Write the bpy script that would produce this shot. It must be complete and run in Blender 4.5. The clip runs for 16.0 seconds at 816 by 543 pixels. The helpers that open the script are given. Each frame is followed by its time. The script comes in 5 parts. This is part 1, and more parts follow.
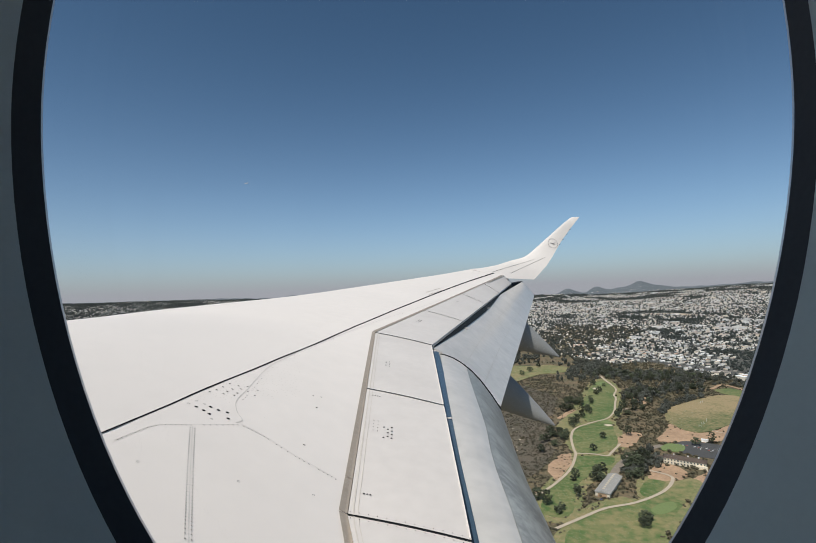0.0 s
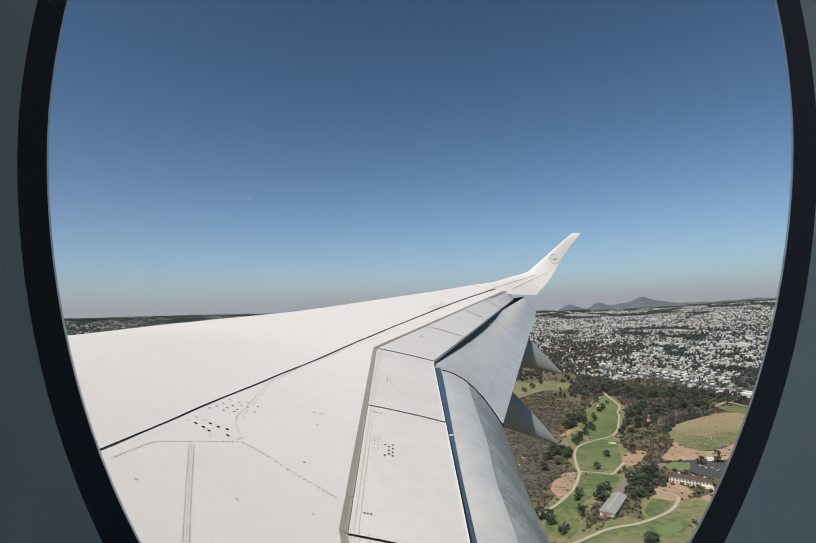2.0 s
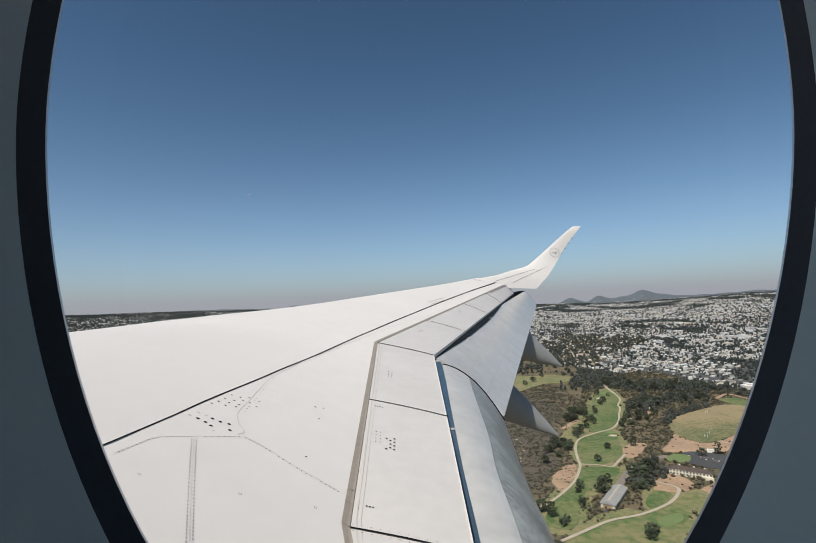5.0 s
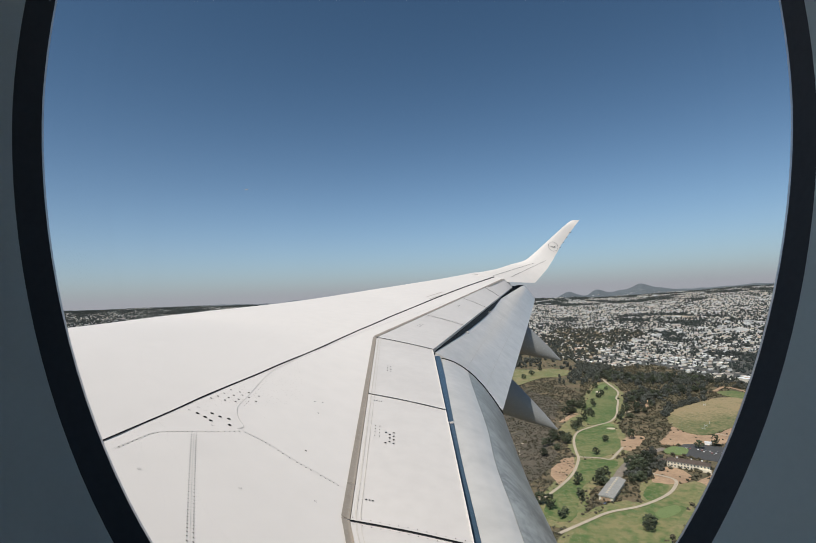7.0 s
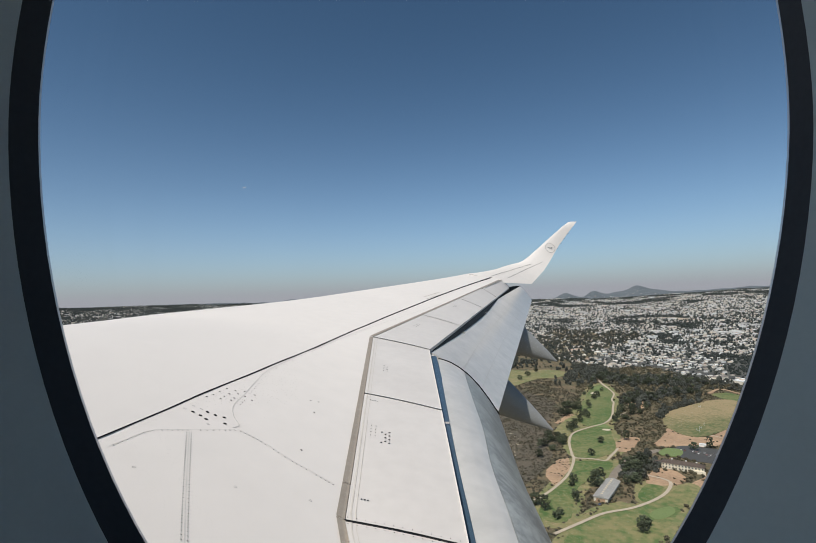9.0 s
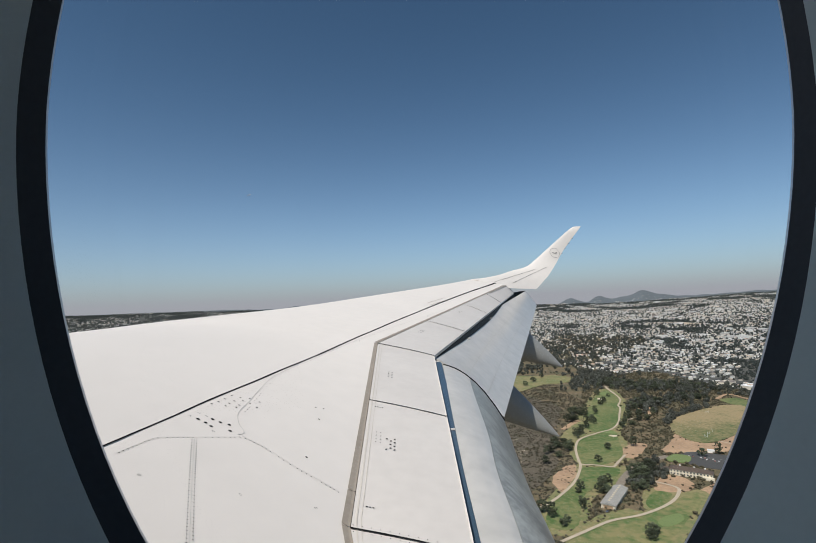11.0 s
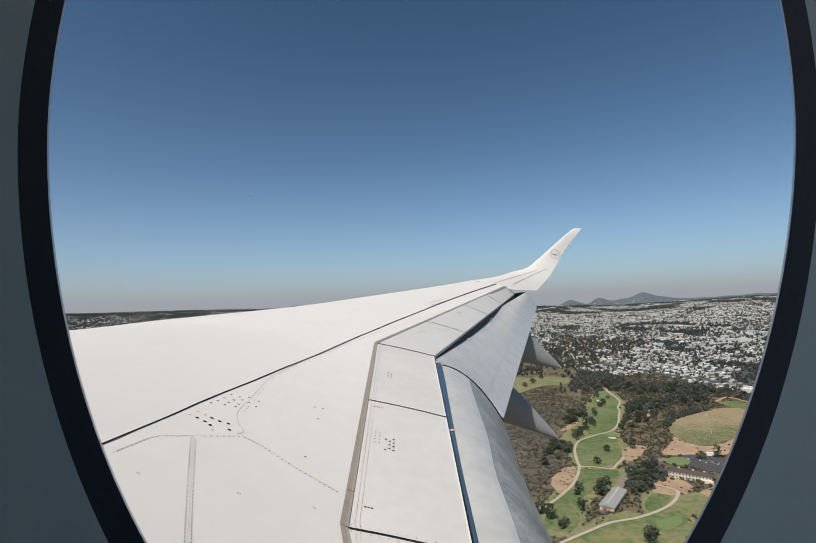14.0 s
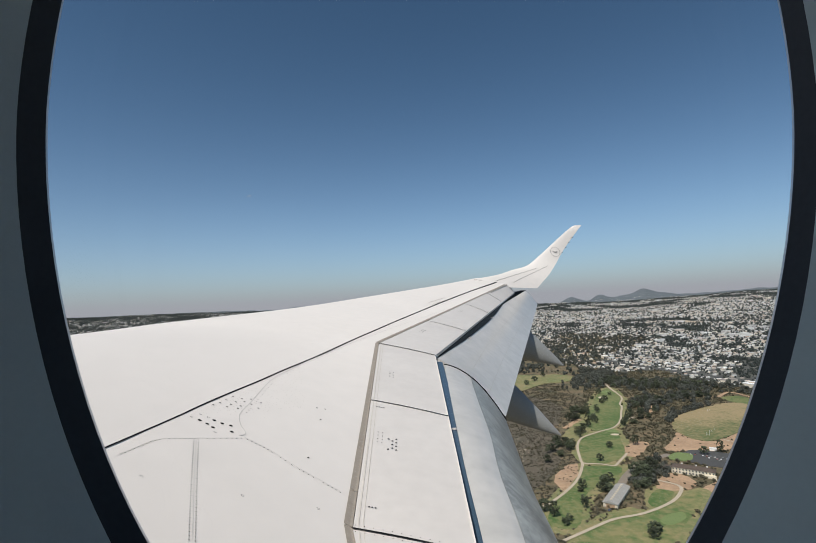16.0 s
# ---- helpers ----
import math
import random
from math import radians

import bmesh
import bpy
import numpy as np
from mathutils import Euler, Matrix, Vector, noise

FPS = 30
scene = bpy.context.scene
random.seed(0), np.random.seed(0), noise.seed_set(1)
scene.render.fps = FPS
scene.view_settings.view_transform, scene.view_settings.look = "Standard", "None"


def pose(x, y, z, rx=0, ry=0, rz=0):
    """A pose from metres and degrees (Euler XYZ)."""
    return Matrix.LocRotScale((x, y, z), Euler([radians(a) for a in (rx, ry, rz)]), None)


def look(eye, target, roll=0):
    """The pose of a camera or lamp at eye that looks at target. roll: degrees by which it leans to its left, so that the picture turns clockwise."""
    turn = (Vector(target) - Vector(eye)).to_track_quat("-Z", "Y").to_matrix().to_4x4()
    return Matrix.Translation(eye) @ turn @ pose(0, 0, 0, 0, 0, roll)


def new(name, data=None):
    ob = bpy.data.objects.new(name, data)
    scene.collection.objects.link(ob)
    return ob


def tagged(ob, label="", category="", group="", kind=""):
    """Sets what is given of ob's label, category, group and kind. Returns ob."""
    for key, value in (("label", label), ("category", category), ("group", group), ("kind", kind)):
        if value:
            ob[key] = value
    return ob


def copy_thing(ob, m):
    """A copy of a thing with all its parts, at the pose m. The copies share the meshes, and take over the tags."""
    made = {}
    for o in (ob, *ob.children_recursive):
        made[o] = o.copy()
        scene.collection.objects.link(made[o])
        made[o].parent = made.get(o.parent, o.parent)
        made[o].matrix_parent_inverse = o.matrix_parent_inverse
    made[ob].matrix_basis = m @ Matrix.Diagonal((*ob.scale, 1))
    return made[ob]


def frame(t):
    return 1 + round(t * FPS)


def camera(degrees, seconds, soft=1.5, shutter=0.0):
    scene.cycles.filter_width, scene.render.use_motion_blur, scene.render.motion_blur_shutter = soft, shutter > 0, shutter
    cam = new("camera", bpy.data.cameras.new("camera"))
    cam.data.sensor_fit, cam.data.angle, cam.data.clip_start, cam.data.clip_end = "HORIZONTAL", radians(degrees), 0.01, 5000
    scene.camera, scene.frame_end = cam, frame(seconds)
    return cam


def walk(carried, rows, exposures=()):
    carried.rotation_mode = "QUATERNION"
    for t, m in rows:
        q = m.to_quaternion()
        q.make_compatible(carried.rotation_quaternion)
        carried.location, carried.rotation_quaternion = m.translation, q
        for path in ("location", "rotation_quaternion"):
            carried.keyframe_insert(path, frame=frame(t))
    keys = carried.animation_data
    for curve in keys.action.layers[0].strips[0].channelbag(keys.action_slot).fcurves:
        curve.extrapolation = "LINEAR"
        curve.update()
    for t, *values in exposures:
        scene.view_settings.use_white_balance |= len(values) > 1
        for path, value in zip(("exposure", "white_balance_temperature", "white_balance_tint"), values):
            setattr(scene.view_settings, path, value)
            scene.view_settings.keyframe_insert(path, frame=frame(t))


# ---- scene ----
# ---- camera ----
EYE = 220.0


# the aircraft's attitude: all that belongs to it is built level and then turned about the eye
ATTITUDE = Matrix.Translation((0, 0, EYE)) @ pose(0, 0, 0, -0.5, -0.45, 0.5) @ Matrix.Translation((0, 0, -EYE))


def aim(x, y, z, yaw, pitch, roll):
    return ATTITUDE @ pose(x, y, EYE + z, 90 + pitch, 0, yaw) @ pose(0, 0, 0, 0, 0, roll)


PATH = [
    (0, 0.29, 2.68, -2.19),
    (0.5, 0.30, 3.37, -2.28),
    (1, 0.33, 4.17, -2.29),
    (1.5, 0.33, 4.51, -2.34),
    (2, 0.41, 4.55, -2.09),
    (2.5, 0.42, 4.49, -2.04),
    (3, 0.48, 4.24, -1.99),
    (3.5, 0.51, 3.82, -2.05),
    (4, 0.51, 3.89, -2.23),
    (6.5, 0.38, 3.80, -2.62),
    (7, 0.34, 3.22, -2.67),
    (7.5, 0.18, 2.13, -2.55),
    (8, -0.02, 1.47, -2.26),
    (8.5, -0.07, 2.22, -2.15),
    (9, -0.00, 3.20, -2.20),
    (9.5, 0.13, 3.66, -2.16),
    (12, 0.63, 3.96, -2.66),
    (12.5, 0.66, 3.52, -2.41),
    (13, 0.65, 3.45, -2.18),
    (13.5, 0.57, 3.55, -2.04),
    (14, 0.52, 3.98, -2.06),
    (14.5, 0.46, 4.14, -2.37),
    (15, 0.46, 4.02, -2.65),
    (15.5, 0.50, 3.93, -2.83),
    (16, 0.55, 3.93, -2.88),
]
cam = camera(81.1, 16.0, soft=0.5)
walk(cam, [(t, aim(0, 0, 0, a, b, c)) for t, a, b, c in PATH], [(0, 0.0, 6500, 10), (16, 0.0, 6500, 10)])

# ---- world, sun ----
SUN_ELEVATION, SUN_AZIMUTH = radians(57), radians(212)   # azimuth from +y towards +x
world = bpy.data.worlds.new("sky")
scene.world = world
world.use_nodes = True
wn = world.node_tree.nodes
sky = wn.new("ShaderNodeTexSky")
sky.sky_type, sky.sun_disc = "NISHITA", False
sky.sun_elevation, sky.sun_rotation = SUN_ELEVATION, SUN_AZIMUTH
sky.altitude, sky.air_density, sky.dust_density, sky.ozone_density = 0, 0.52, 0.8, 1.4
wn["Background"].inputs[1].default_value = 0.098
tint = wn.new("ShaderNodeMix")
tint.data_type, tint.blend_type = "RGBA", "MULTIPLY"
tint.inputs[0].default_value, tint.inputs[7].default_value = 1, (0.84, 1.03, 0.88, 1)
deep = wn.new("ShaderNodeGamma")
deep.inputs[1].default_value = 1.28
world.node_tree.links.new(sky.outputs[0], deep.inputs[0])
world.node_tree.links.new(deep.outputs[0], tint.inputs[6])
# dry summer haze, thinning with height over the horizon
way, parts, floor_, thin, fade, haze = (wn.new("ShaderNode" + k) for k in ("TexCoord", "SeparateXYZ", "Math", "Math", "Math", "Mix"))
floor_.operation, thin.operation, fade.operation = "MAXIMUM", "MULTIPLY", "EXPONENT"
floor_.inputs[1].default_value, thin.inputs[1].default_value = 0.0, -8.5
haze.data_type = "RGBA"
haze.inputs[7].default_value = (3.65, 3.78, 4.18, 1)
for a, b in ((way.outputs["Generated"], parts.inputs[0]), (parts.outputs[2], floor_.inputs[0]), (floor_.outputs[0], thin.inputs[0]), (thin.outputs[0], fade.inputs[0]),
             (fade.outputs[0], haze.inputs[0]), (tint.outputs[2], haze.inputs[6]), (haze.outputs[2], wn["Background"].inputs[0])):
    world.node_tree.links.new(a, b)

sun = new("sun", bpy.data.lights.new("sun", "SUN"))
sun.data.energy, sun.data.angle, sun.data.color = 3.95, radians(0.53), (1.0, 0.945, 0.86)
sun_from = Vector((math.sin(SUN_AZIMUTH) * math.cos(SUN_ELEVATION), math.cos(SUN_AZIMUTH) * math.cos(SUN_ELEVATION), math.sin(SUN_ELEVATION)))
sun.matrix_world = look(Vector((0, 0, EYE)) + sun_from * 50, (0, 0, EYE))


# ---- materials ----
def material(name, color, rough=0.6, second=None, scale=1.0, fine=12.0, mix=0.5, bump=0.0, metal=0.0, coat=0.0, by="", spread=0.0, detail=4.0):
    """A surface with two colours mixed by a coarse and a fine noise; by: 'object' or 'island' varies hue and value piece by piece."""
    m = bpy.data.materials.new(name)
    m.use_nodes = True
    n, l = m.node_tree.nodes, m.node_tree.links
    b = n["Principled BSDF"]
    b.inputs["Roughness"].default_value, b.inputs["Metallic"].default_value = rough, metal
    b.inputs["Coat Weight"].default_value, b.inputs["Coat Roughness"].default_value = coat, 0.06
    second = second or [c * 0.85 for c in color]
    place = n.new("ShaderNodeNewGeometry")
    coarse, small, add, ramp = n.new("ShaderNodeTexNoise"), n.new("ShaderNodeTexNoise"), n.new("ShaderNodeMath"), n.new("ShaderNodeMapRange")
    coarse.inputs["Scale"].default_value, small.inputs["Scale"].default_value = scale, scale * fine
    coarse.inputs["Detail"].default_value = small.inputs["Detail"].default_value = detail
    for tex in (coarse, small):
        l.new(place.outputs["Position"], tex.inputs["Vector"])
    add.operation = "ADD"
    l.new(coarse.outputs[0], add.inputs[0]), l.new(small.outputs[0], add.inputs[1])
    ramp.inputs[1].default_value, ramp.inputs[2].default_value = 1 - mix * 0.5, 1 + mix * 0.5
    l.new(add.outputs[0], ramp.inputs[0])
    blend = n.new("ShaderNodeMix")
    blend.data_type = "RGBA"
    blend.inputs[6].default_value, blend.inputs[7].default_value = (*color, 1), (*second, 1)
    l.new(ramp.outputs[0], blend.inputs[0])
    out = blend.outputs[2]
    if by:
        pick = n.new("ShaderNodeObjectInfo").outputs["Random"] if by == "object" else place.outputs["Random Per Island"]
        vary, to = n.new("ShaderNodeHueSaturation"), n.new("ShaderNodeMapRange")
        to.inputs[3].default_value, to.inputs[4].default_value = 1 - spread, 1 + spread
        l.new(pick, to.inputs[0]), l.new(to.outputs[0], vary.inputs["Value"]), l.new(out, vary.inputs["Color"])
        out = vary.outputs[0]
    l.new(out, b.inputs["Base Color"])
    if bump:
        bm_ = n.new("ShaderNodeBump")
        bm_.inputs["Strength"].default_value, bm_.inputs["Distance"].default_value = bump, 0.3 / (scale * fine)
        l.new(small.outputs[0], bm_.inputs["Height"]), l.new(bm_.outputs[0], b.inputs["Normal"])
    return m


def palette(name, colors, by, rough=0.75, scale=0.4):
    """A surface whose colour is picked from a few, piece by piece, with a little weathering."""
    m = material(name, (0.5, 0.5, 0.5), rough, (0.42, 0.42, 0.42), scale, 8, 0.8)
    n, l = m.node_tree.nodes, m.node_tree.links
    ramp = n.new("ShaderNodeValToRGB")
    ramp.color_ramp.interpolation = "CONSTANT"
    e = ramp.color_ramp.elements
    while len(e) < len(colors):
        e.new(0.5)
    for i, c in enumerate(colors):
        e[i].position, e[i].color = i / len(colors), (*c, 1)
    pick = n.new("ShaderNodeObjectInfo").outputs["Random"] if by == "object" else n.new("ShaderNodeNewGeometry").outputs["Random Per Island"]
    l.new(pick, ramp.inputs[0])
    mul = n.new("ShaderNodeMix")
    mul.data_type, mul.blend_type = "RGBA", "MULTIPLY"
    mul.inputs[0].default_value = 1
    old = next(x for x in n if x.bl_idname == "ShaderNodeMix" and x != mul)
    gain = n.new("ShaderNodeMix")
    gain.data_type, gain.blend_type = "RGBA", "ADD"
    gain.inputs[0].default_value = 1
    l.new(old.outputs[2], gain.inputs[6]), l.new(old.outputs[2], gain.inputs[7])
    l.new(gain.outputs[2], mul.inputs[6]), l.new(ramp.outputs[0], mul.inputs[7])
    l.new(mul.outputs[2], n["Principled BSDF"].inputs["Base Color"])
    return m


WING_PAINT = material("wing_paint", (0.752, 0.702, 0.668), 0.55, (0.706, 0.66, 0.628), 0.5, 9, 0.7, detail=7)
WING_PAINT.node_tree.nodes["Principled BSDF"].inputs["Specular IOR Level"].default_value = 0.12
SPOILER_PAINT = material("spoiler_paint", (0.655, 0.615, 0.588), 0.5, (0.583, 0.546, 0.523), 1.1, 7, 0.7, detail=7)
FLAP_PAINT = material("flap_paint", (0.585, 0.562, 0.54), 0.36, (0.46, 0.447, 0.432), 1.3, 5, 0.6, coat=0.12, detail=7)
# pale blotches of the second colour stand in for reflected sky and ground
FLAP_MOTTLED = material("flap_painted_reflections", (0.20, 0.205, 0.20), 0.38, (0.36, 0.372, 0.362), 2.4, 6, 0.4, coat=0.03, bump=0.05, detail=9)
FLAP_MOTTLED.node_tree.nodes["Principled BSDF"].inputs["Specular IOR Level"].default_value = 0.35
FAIRING_PAINT = material("fairing_paint", (0.27, 0.275, 0.275), 0.5, (0.23, 0.235, 0.235), 1.2, 6, 0.8, coat=0.08)
SEAL_TAN = material("seal_tan", (0.36, 0.31, 0.26), 0.6, (0.28, 0.24, 0.20), 3, 8, 0.8)
GROOVE = material("groove", (0.008, 0.008, 0.009), 0.9, (0.014, 0.014, 0.015), 3, 8)
GROOVE.node_tree.nodes["Principled BSDF"].inputs["Specular IOR Level"].default_value = 0.1
FAINT_LINE = material("panel_line", (0.56, 0.54, 0.51), 0.6, (0.47, 0.45, 0.43), 3, 8)
# near-black: the outer gap's shade is put into this colour; the bracket shares it
DARK_COVE = material("outer_gap_dark", (0.009, 0.012, 0.017), 0.7, (0.007, 0.009, 0.013), 2, 6)
JOINT = material("spoiler_joint_line", (0.60, 0.56, 0.51), 0.6, (0.52, 0.48, 0.44), 3, 8)
COVE = material("cove_paint", (0.065, 0.115, 0.18), 0.45, (0.055, 0.10, 0.155), 2, 6)
MARK_BLUE = material("emblem_paint", (0.03, 0.035, 0.06), 0.5)
CABIN = material("cabin_panel", (0.67, 0.725, 0.755), 0.55, (0.62, 0.675, 0.705), 8, 60, 0.9, bump=0.08)
RUBBER = material("window_seal_rubber", (0.070, 0.074, 0.083), 0.9, (0.054, 0.057, 0.065), 14, 30, 0.9)
RUBBER.node_tree.nodes["Principled BSDF"].inputs["Specular IOR Level"].default_value = 0.08
EDGE = material("pane_edge", (0.55, 0.56, 0.60), 0.4)


def pane_material():
    m = bpy.data.materials.new("window_acrylic")
    m.use_nodes = True
    n, l = m.node_tree.nodes, m.node_tree.links
    n.remove(n["Principled BSDF"])
    clear, gloss, mix, fres, scale = (n.new("ShaderNode" + k) for k in ("BsdfTransparent", "BsdfGlossy", "MixShader", "Fresnel", "Math"))
    clear.inputs[0].default_value = (0.98, 0.98, 0.975, 1)
    gloss.inputs["Roughness"].default_value = 0.04
    fres.inputs[0].default_value = 1.2
    scale.operation, scale.inputs[1].default_value = "MULTIPLY", 1.0
    l.new(fres.outputs[0], scale.inputs[0]), l.new(scale.outputs[0], mix.inputs[0])
    l.new(clear.outputs[0], mix.inputs[1]), l.new(gloss.outputs[0], mix.inputs[2])
    l.new(mix.outputs[0], n["Material Output"].inputs[0])
    return m


PANE = pane_material()


# ---- mesh helpers ----
def link(name, bm, mat, parent=None, label="", smooth=False, base=None):
    me = bpy.data.meshes.new(name)
    if smooth:
        for f in bm.faces:
            f.smooth = True
        for e in bm.edges:
            e.smooth = e.calc_face_angle(0) < 0.55
    bm.to_mesh(me)
    bm.free()
    for m in mat if isinstance(mat, (list, tuple)) else [mat]:
        me.materials.append(m)
    ob = new(name, me)
    if parent is not None:
        ob.parent = parent
        ob.matrix_parent_inverse = parent.matrix_world.inverted() if base is None else base
    return tagged(ob, label)


def part(name, bm, mat, parent, label="", smooth=False):
    return link(name, bm, mat, parent, label, smooth, Matrix())


def thing(name, label, category, group="", at=(0, 0, 0), turn=0.0):
    ob = new(name)
    ob.matrix_basis = pose(*at, 0, 0, turn)
    return tagged(ob, label, category, group)


def grid_mesh(rows, closed_u=False, closed_v=False, caps=False):
    """Quads over rows of points."""
    bm = bmesh.new()
    vs = [[bm.verts.new(p) for p in r] for r in rows]
    nu, nv = len(rows), len(rows[0])
    for i in range(nu if closed_u else nu - 1):
        for j in range(nv if closed_v else nv - 1):
            bm.faces.new((vs[i][j], vs[i][(j + 1) % nv], vs[(i + 1) % nu][(j + 1) % nv], vs[(i + 1) % nu][j]))
    if caps:
        bm.faces.new(vs[0]), bm.faces.new(vs[-1][::-1])
    bmesh.ops.recalc_face_normals(bm, faces=bm.faces)
    return bm


def box(bm, x0, x1, y0, y1, z0, z1):
    v = [bm.verts.new((x, y, z)) for z in (z0, z1) for y in (y0, y1) for x in (x0, x1)]
    for f in ((0, 2, 3, 1), (4, 5, 7, 6), (0, 1, 5, 4), (2, 6, 7, 3), (0, 4, 6, 2), (1, 3, 7, 5)):
        bm.faces.new([v[i] for i in f])
    return v


def curve_at(keys, y):
    """Straight runs between keys (y, value)."""
    for (a, p), (b, q) in zip(keys, keys[1:]):
        if y <= b:
            return p + (q - p) * (y - a) / (b - a)
    return keys[-1][1]


# ---- the ground's form ----
def smooth(a, b, t):
    t = min(max((t - a) / (b - a), 0), 1)
    return t * t * (3 - 2 * t)


def land(x, y):
    """Height of the ground: flat near the flight path, then a long rise inland."""
    r = math.hypot(x, y)
    dip = smooth(0.05, 0.25, x / max(r, 1)) * (1 - smooth(0.32, 0.62, x / max(r, 1)))
    rise = (150 - 40 * dip) * smooth(900, 5400, r) ** 1.1 + (16 - 6 * dip) * smooth(3700, 4900, r)
    roll = noise.noise((x / 420, y / 420, 0.3)) * 16 * smooth(1100, 2700, r)
    return rise + roll + 6 * smooth(3000, 4900, r) * smooth(0.0, 0.3, -x / max(r, 1))


ASPHALT = material("asphalt", (0.055, 0.056, 0.058), 0.85, (0.085, 0.083, 0.08), 0.05, 12, 0.9)
SUBURB_SOIL = material("suburb_ground", (0.145, 0.141, 0.128), 0.95, (0.050, 0.056, 0.049), 0.05, 6, 0.5)
SCRUB = material("dry_scrub", (0.20, 0.145, 0.088), 0.95, (0.065, 0.068, 0.036), 0.03, 6, 0.5)
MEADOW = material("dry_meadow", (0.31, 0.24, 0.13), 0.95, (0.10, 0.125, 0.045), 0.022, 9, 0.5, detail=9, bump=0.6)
EARTH = material("bare_earth", (0.47, 0.315, 0.20), 0.95, (0.31, 0.205, 0.13), 0.035, 7, 0.55, detail=8, bump=0.7)
TURF = material("mown_turf", (0.070, 0.125, 0.034), 0.9, (0.195, 0.195, 0.082), 0.022, 8, 0.42, detail=9, bump=0.4)
def greener_low(mat, near, far):
    """Shifts a field's mix of dry and green grass towards its low side."""
    n, l = mat.node_tree.nodes, mat.node_tree.links
    split, to, add = n.new("ShaderNodeSeparateXYZ"), n.new("ShaderNodeMapRange"), n.new("ShaderNodeMath")
    to.inputs[1].default_value, to.inputs[2].default_value, to.inputs[3].default_value, to.inputs[4].default_value = near, far, 0.22, -0.26
    to.clamp = True
    old = next(x for x in n if x.bl_idname == "ShaderNodeMath" and x != add)
    ramp = old.outputs[0].links[0].to_node
    l.new(n["Geometry"].outputs["Position"], split.inputs[0])
    l.new(split.outputs["Y"], to.inputs[0])
    l.new(old.outputs[0], add.inputs[0]), l.new(to.outputs[0], add.inputs[1]), l.new(add.outputs[0], ramp.inputs[0])


greener_low(MEADOW, 700, 850)
SAND = material("pale_path", (0.50, 0.42, 0.32), 0.9, (0.42, 0.35, 0.27), 0.08, 6)
# blue-grey base colour carries the haze of distance
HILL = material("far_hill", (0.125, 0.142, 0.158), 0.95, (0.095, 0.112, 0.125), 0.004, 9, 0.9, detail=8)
LEAF = material("leaf", (0.042, 0.052, 0.030), 0.85, (0.082, 0.096, 0.054), 0.12, 8, 0.8, by="object", spread=0.5)
LEAVES = material("leaf_far", (0.034, 0.043, 0.040), 0.85, (0.062, 0.073, 0.067), 0.06, 8, 0.8, by="island", spread=0.5)
GROVE = material("leaf_grove", (0.044, 0.050, 0.043), 0.85, (0.090, 0.093, 0.075), 0.07, 8, 0.8, by="island", spread=0.5)
BARK = material("bark", (0.16, 0.12, 0.09), 0.9, (0.10, 0.08, 0.06), 0.8, 8)
WALLS = [(0.82, 0.77, 0.70), (0.78, 0.70, 0.59), (0.86, 0.84, 0.80), (0.66, 0.58, 0.50), (0.80, 0.72, 0.63), (0.62, 0.62, 0.61), (0.83, 0.75, 0.63)]
ROOFS = [(0.45, 0.41, 0.36), (0.76, 0.72, 0.66), (0.60, 0.47, 0.38), (0.30, 0.26, 0.23), (0.56, 0.38, 0.28), (0.66, 0.56, 0.46), (0.34, 0.33, 0.32), (0.72, 0.66, 0.58), (0.82, 0.80, 0.77), (0.80, 0.77, 0.72), (0.40, 0.38, 0.35)]
WALL_OB, ROOF_OB = palette("house_stucco", WALLS, "object"), palette("house_roofing", ROOFS, "object")
WALL_IS = palette("town_stucco", WALLS + [(0.84, 0.83, 0.82), (0.74, 0.73, 0.72)], "island")
ROOF_IS = palette("town_roofing", ROOFS + [(0.86, 0.86, 0.85), (0.84, 0.82, 0.79), (0.80, 0.80, 0.80), (0.62, 0.62, 0.63), (0.86, 0.83, 0.80)], "island")


PALE = palette("hall_roofing", [(0.8, 0.79, 0.77), (0.72, 0.7, 0.67), (0.62, 0.6, 0.58)], "island")
BURNT = material("burnt_scrub", (0.135, 0.108, 0.080), 0.95, (0.078, 0.070, 0.050), 0.03, 9, 0.5, detail=9, bump=0.5)
DRY_TURF = material("dry_turf", (0.15, 0.175, 0.068), 0.9, (0.27, 0.222, 0.112), 0.02, 8, 0.4, detail=9, bump=0.4)
PRACTICE = material("practice_turf", (0.085, 0.14, 0.042), 0.9, (0.235, 0.21, 0.095), 0.014, 8, 0.36, detail=9, bump=0.4)
GREEN_FINE = material("fine_turf", (0.17, 0.22, 0.085), 0.9, (0.145, 0.195, 0.07), 0.1, 7, 0.8)
BUNKER = material("bunker_sand", (0.62, 0.54, 0.42), 0.95, (0.56, 0.48, 0.37), 0.2, 6)
WORN_ROAD = material("worn_road", (0.27, 0.225, 0.18), 0.9, (0.20, 0.17, 0.14), 0.08, 7, 0.8)
FREEWAY_TOP = material("freeway_concrete", (0.17, 0.165, 0.16), 0.9, (0.13, 0.125, 0.12), 0.05, 8, 0.8)
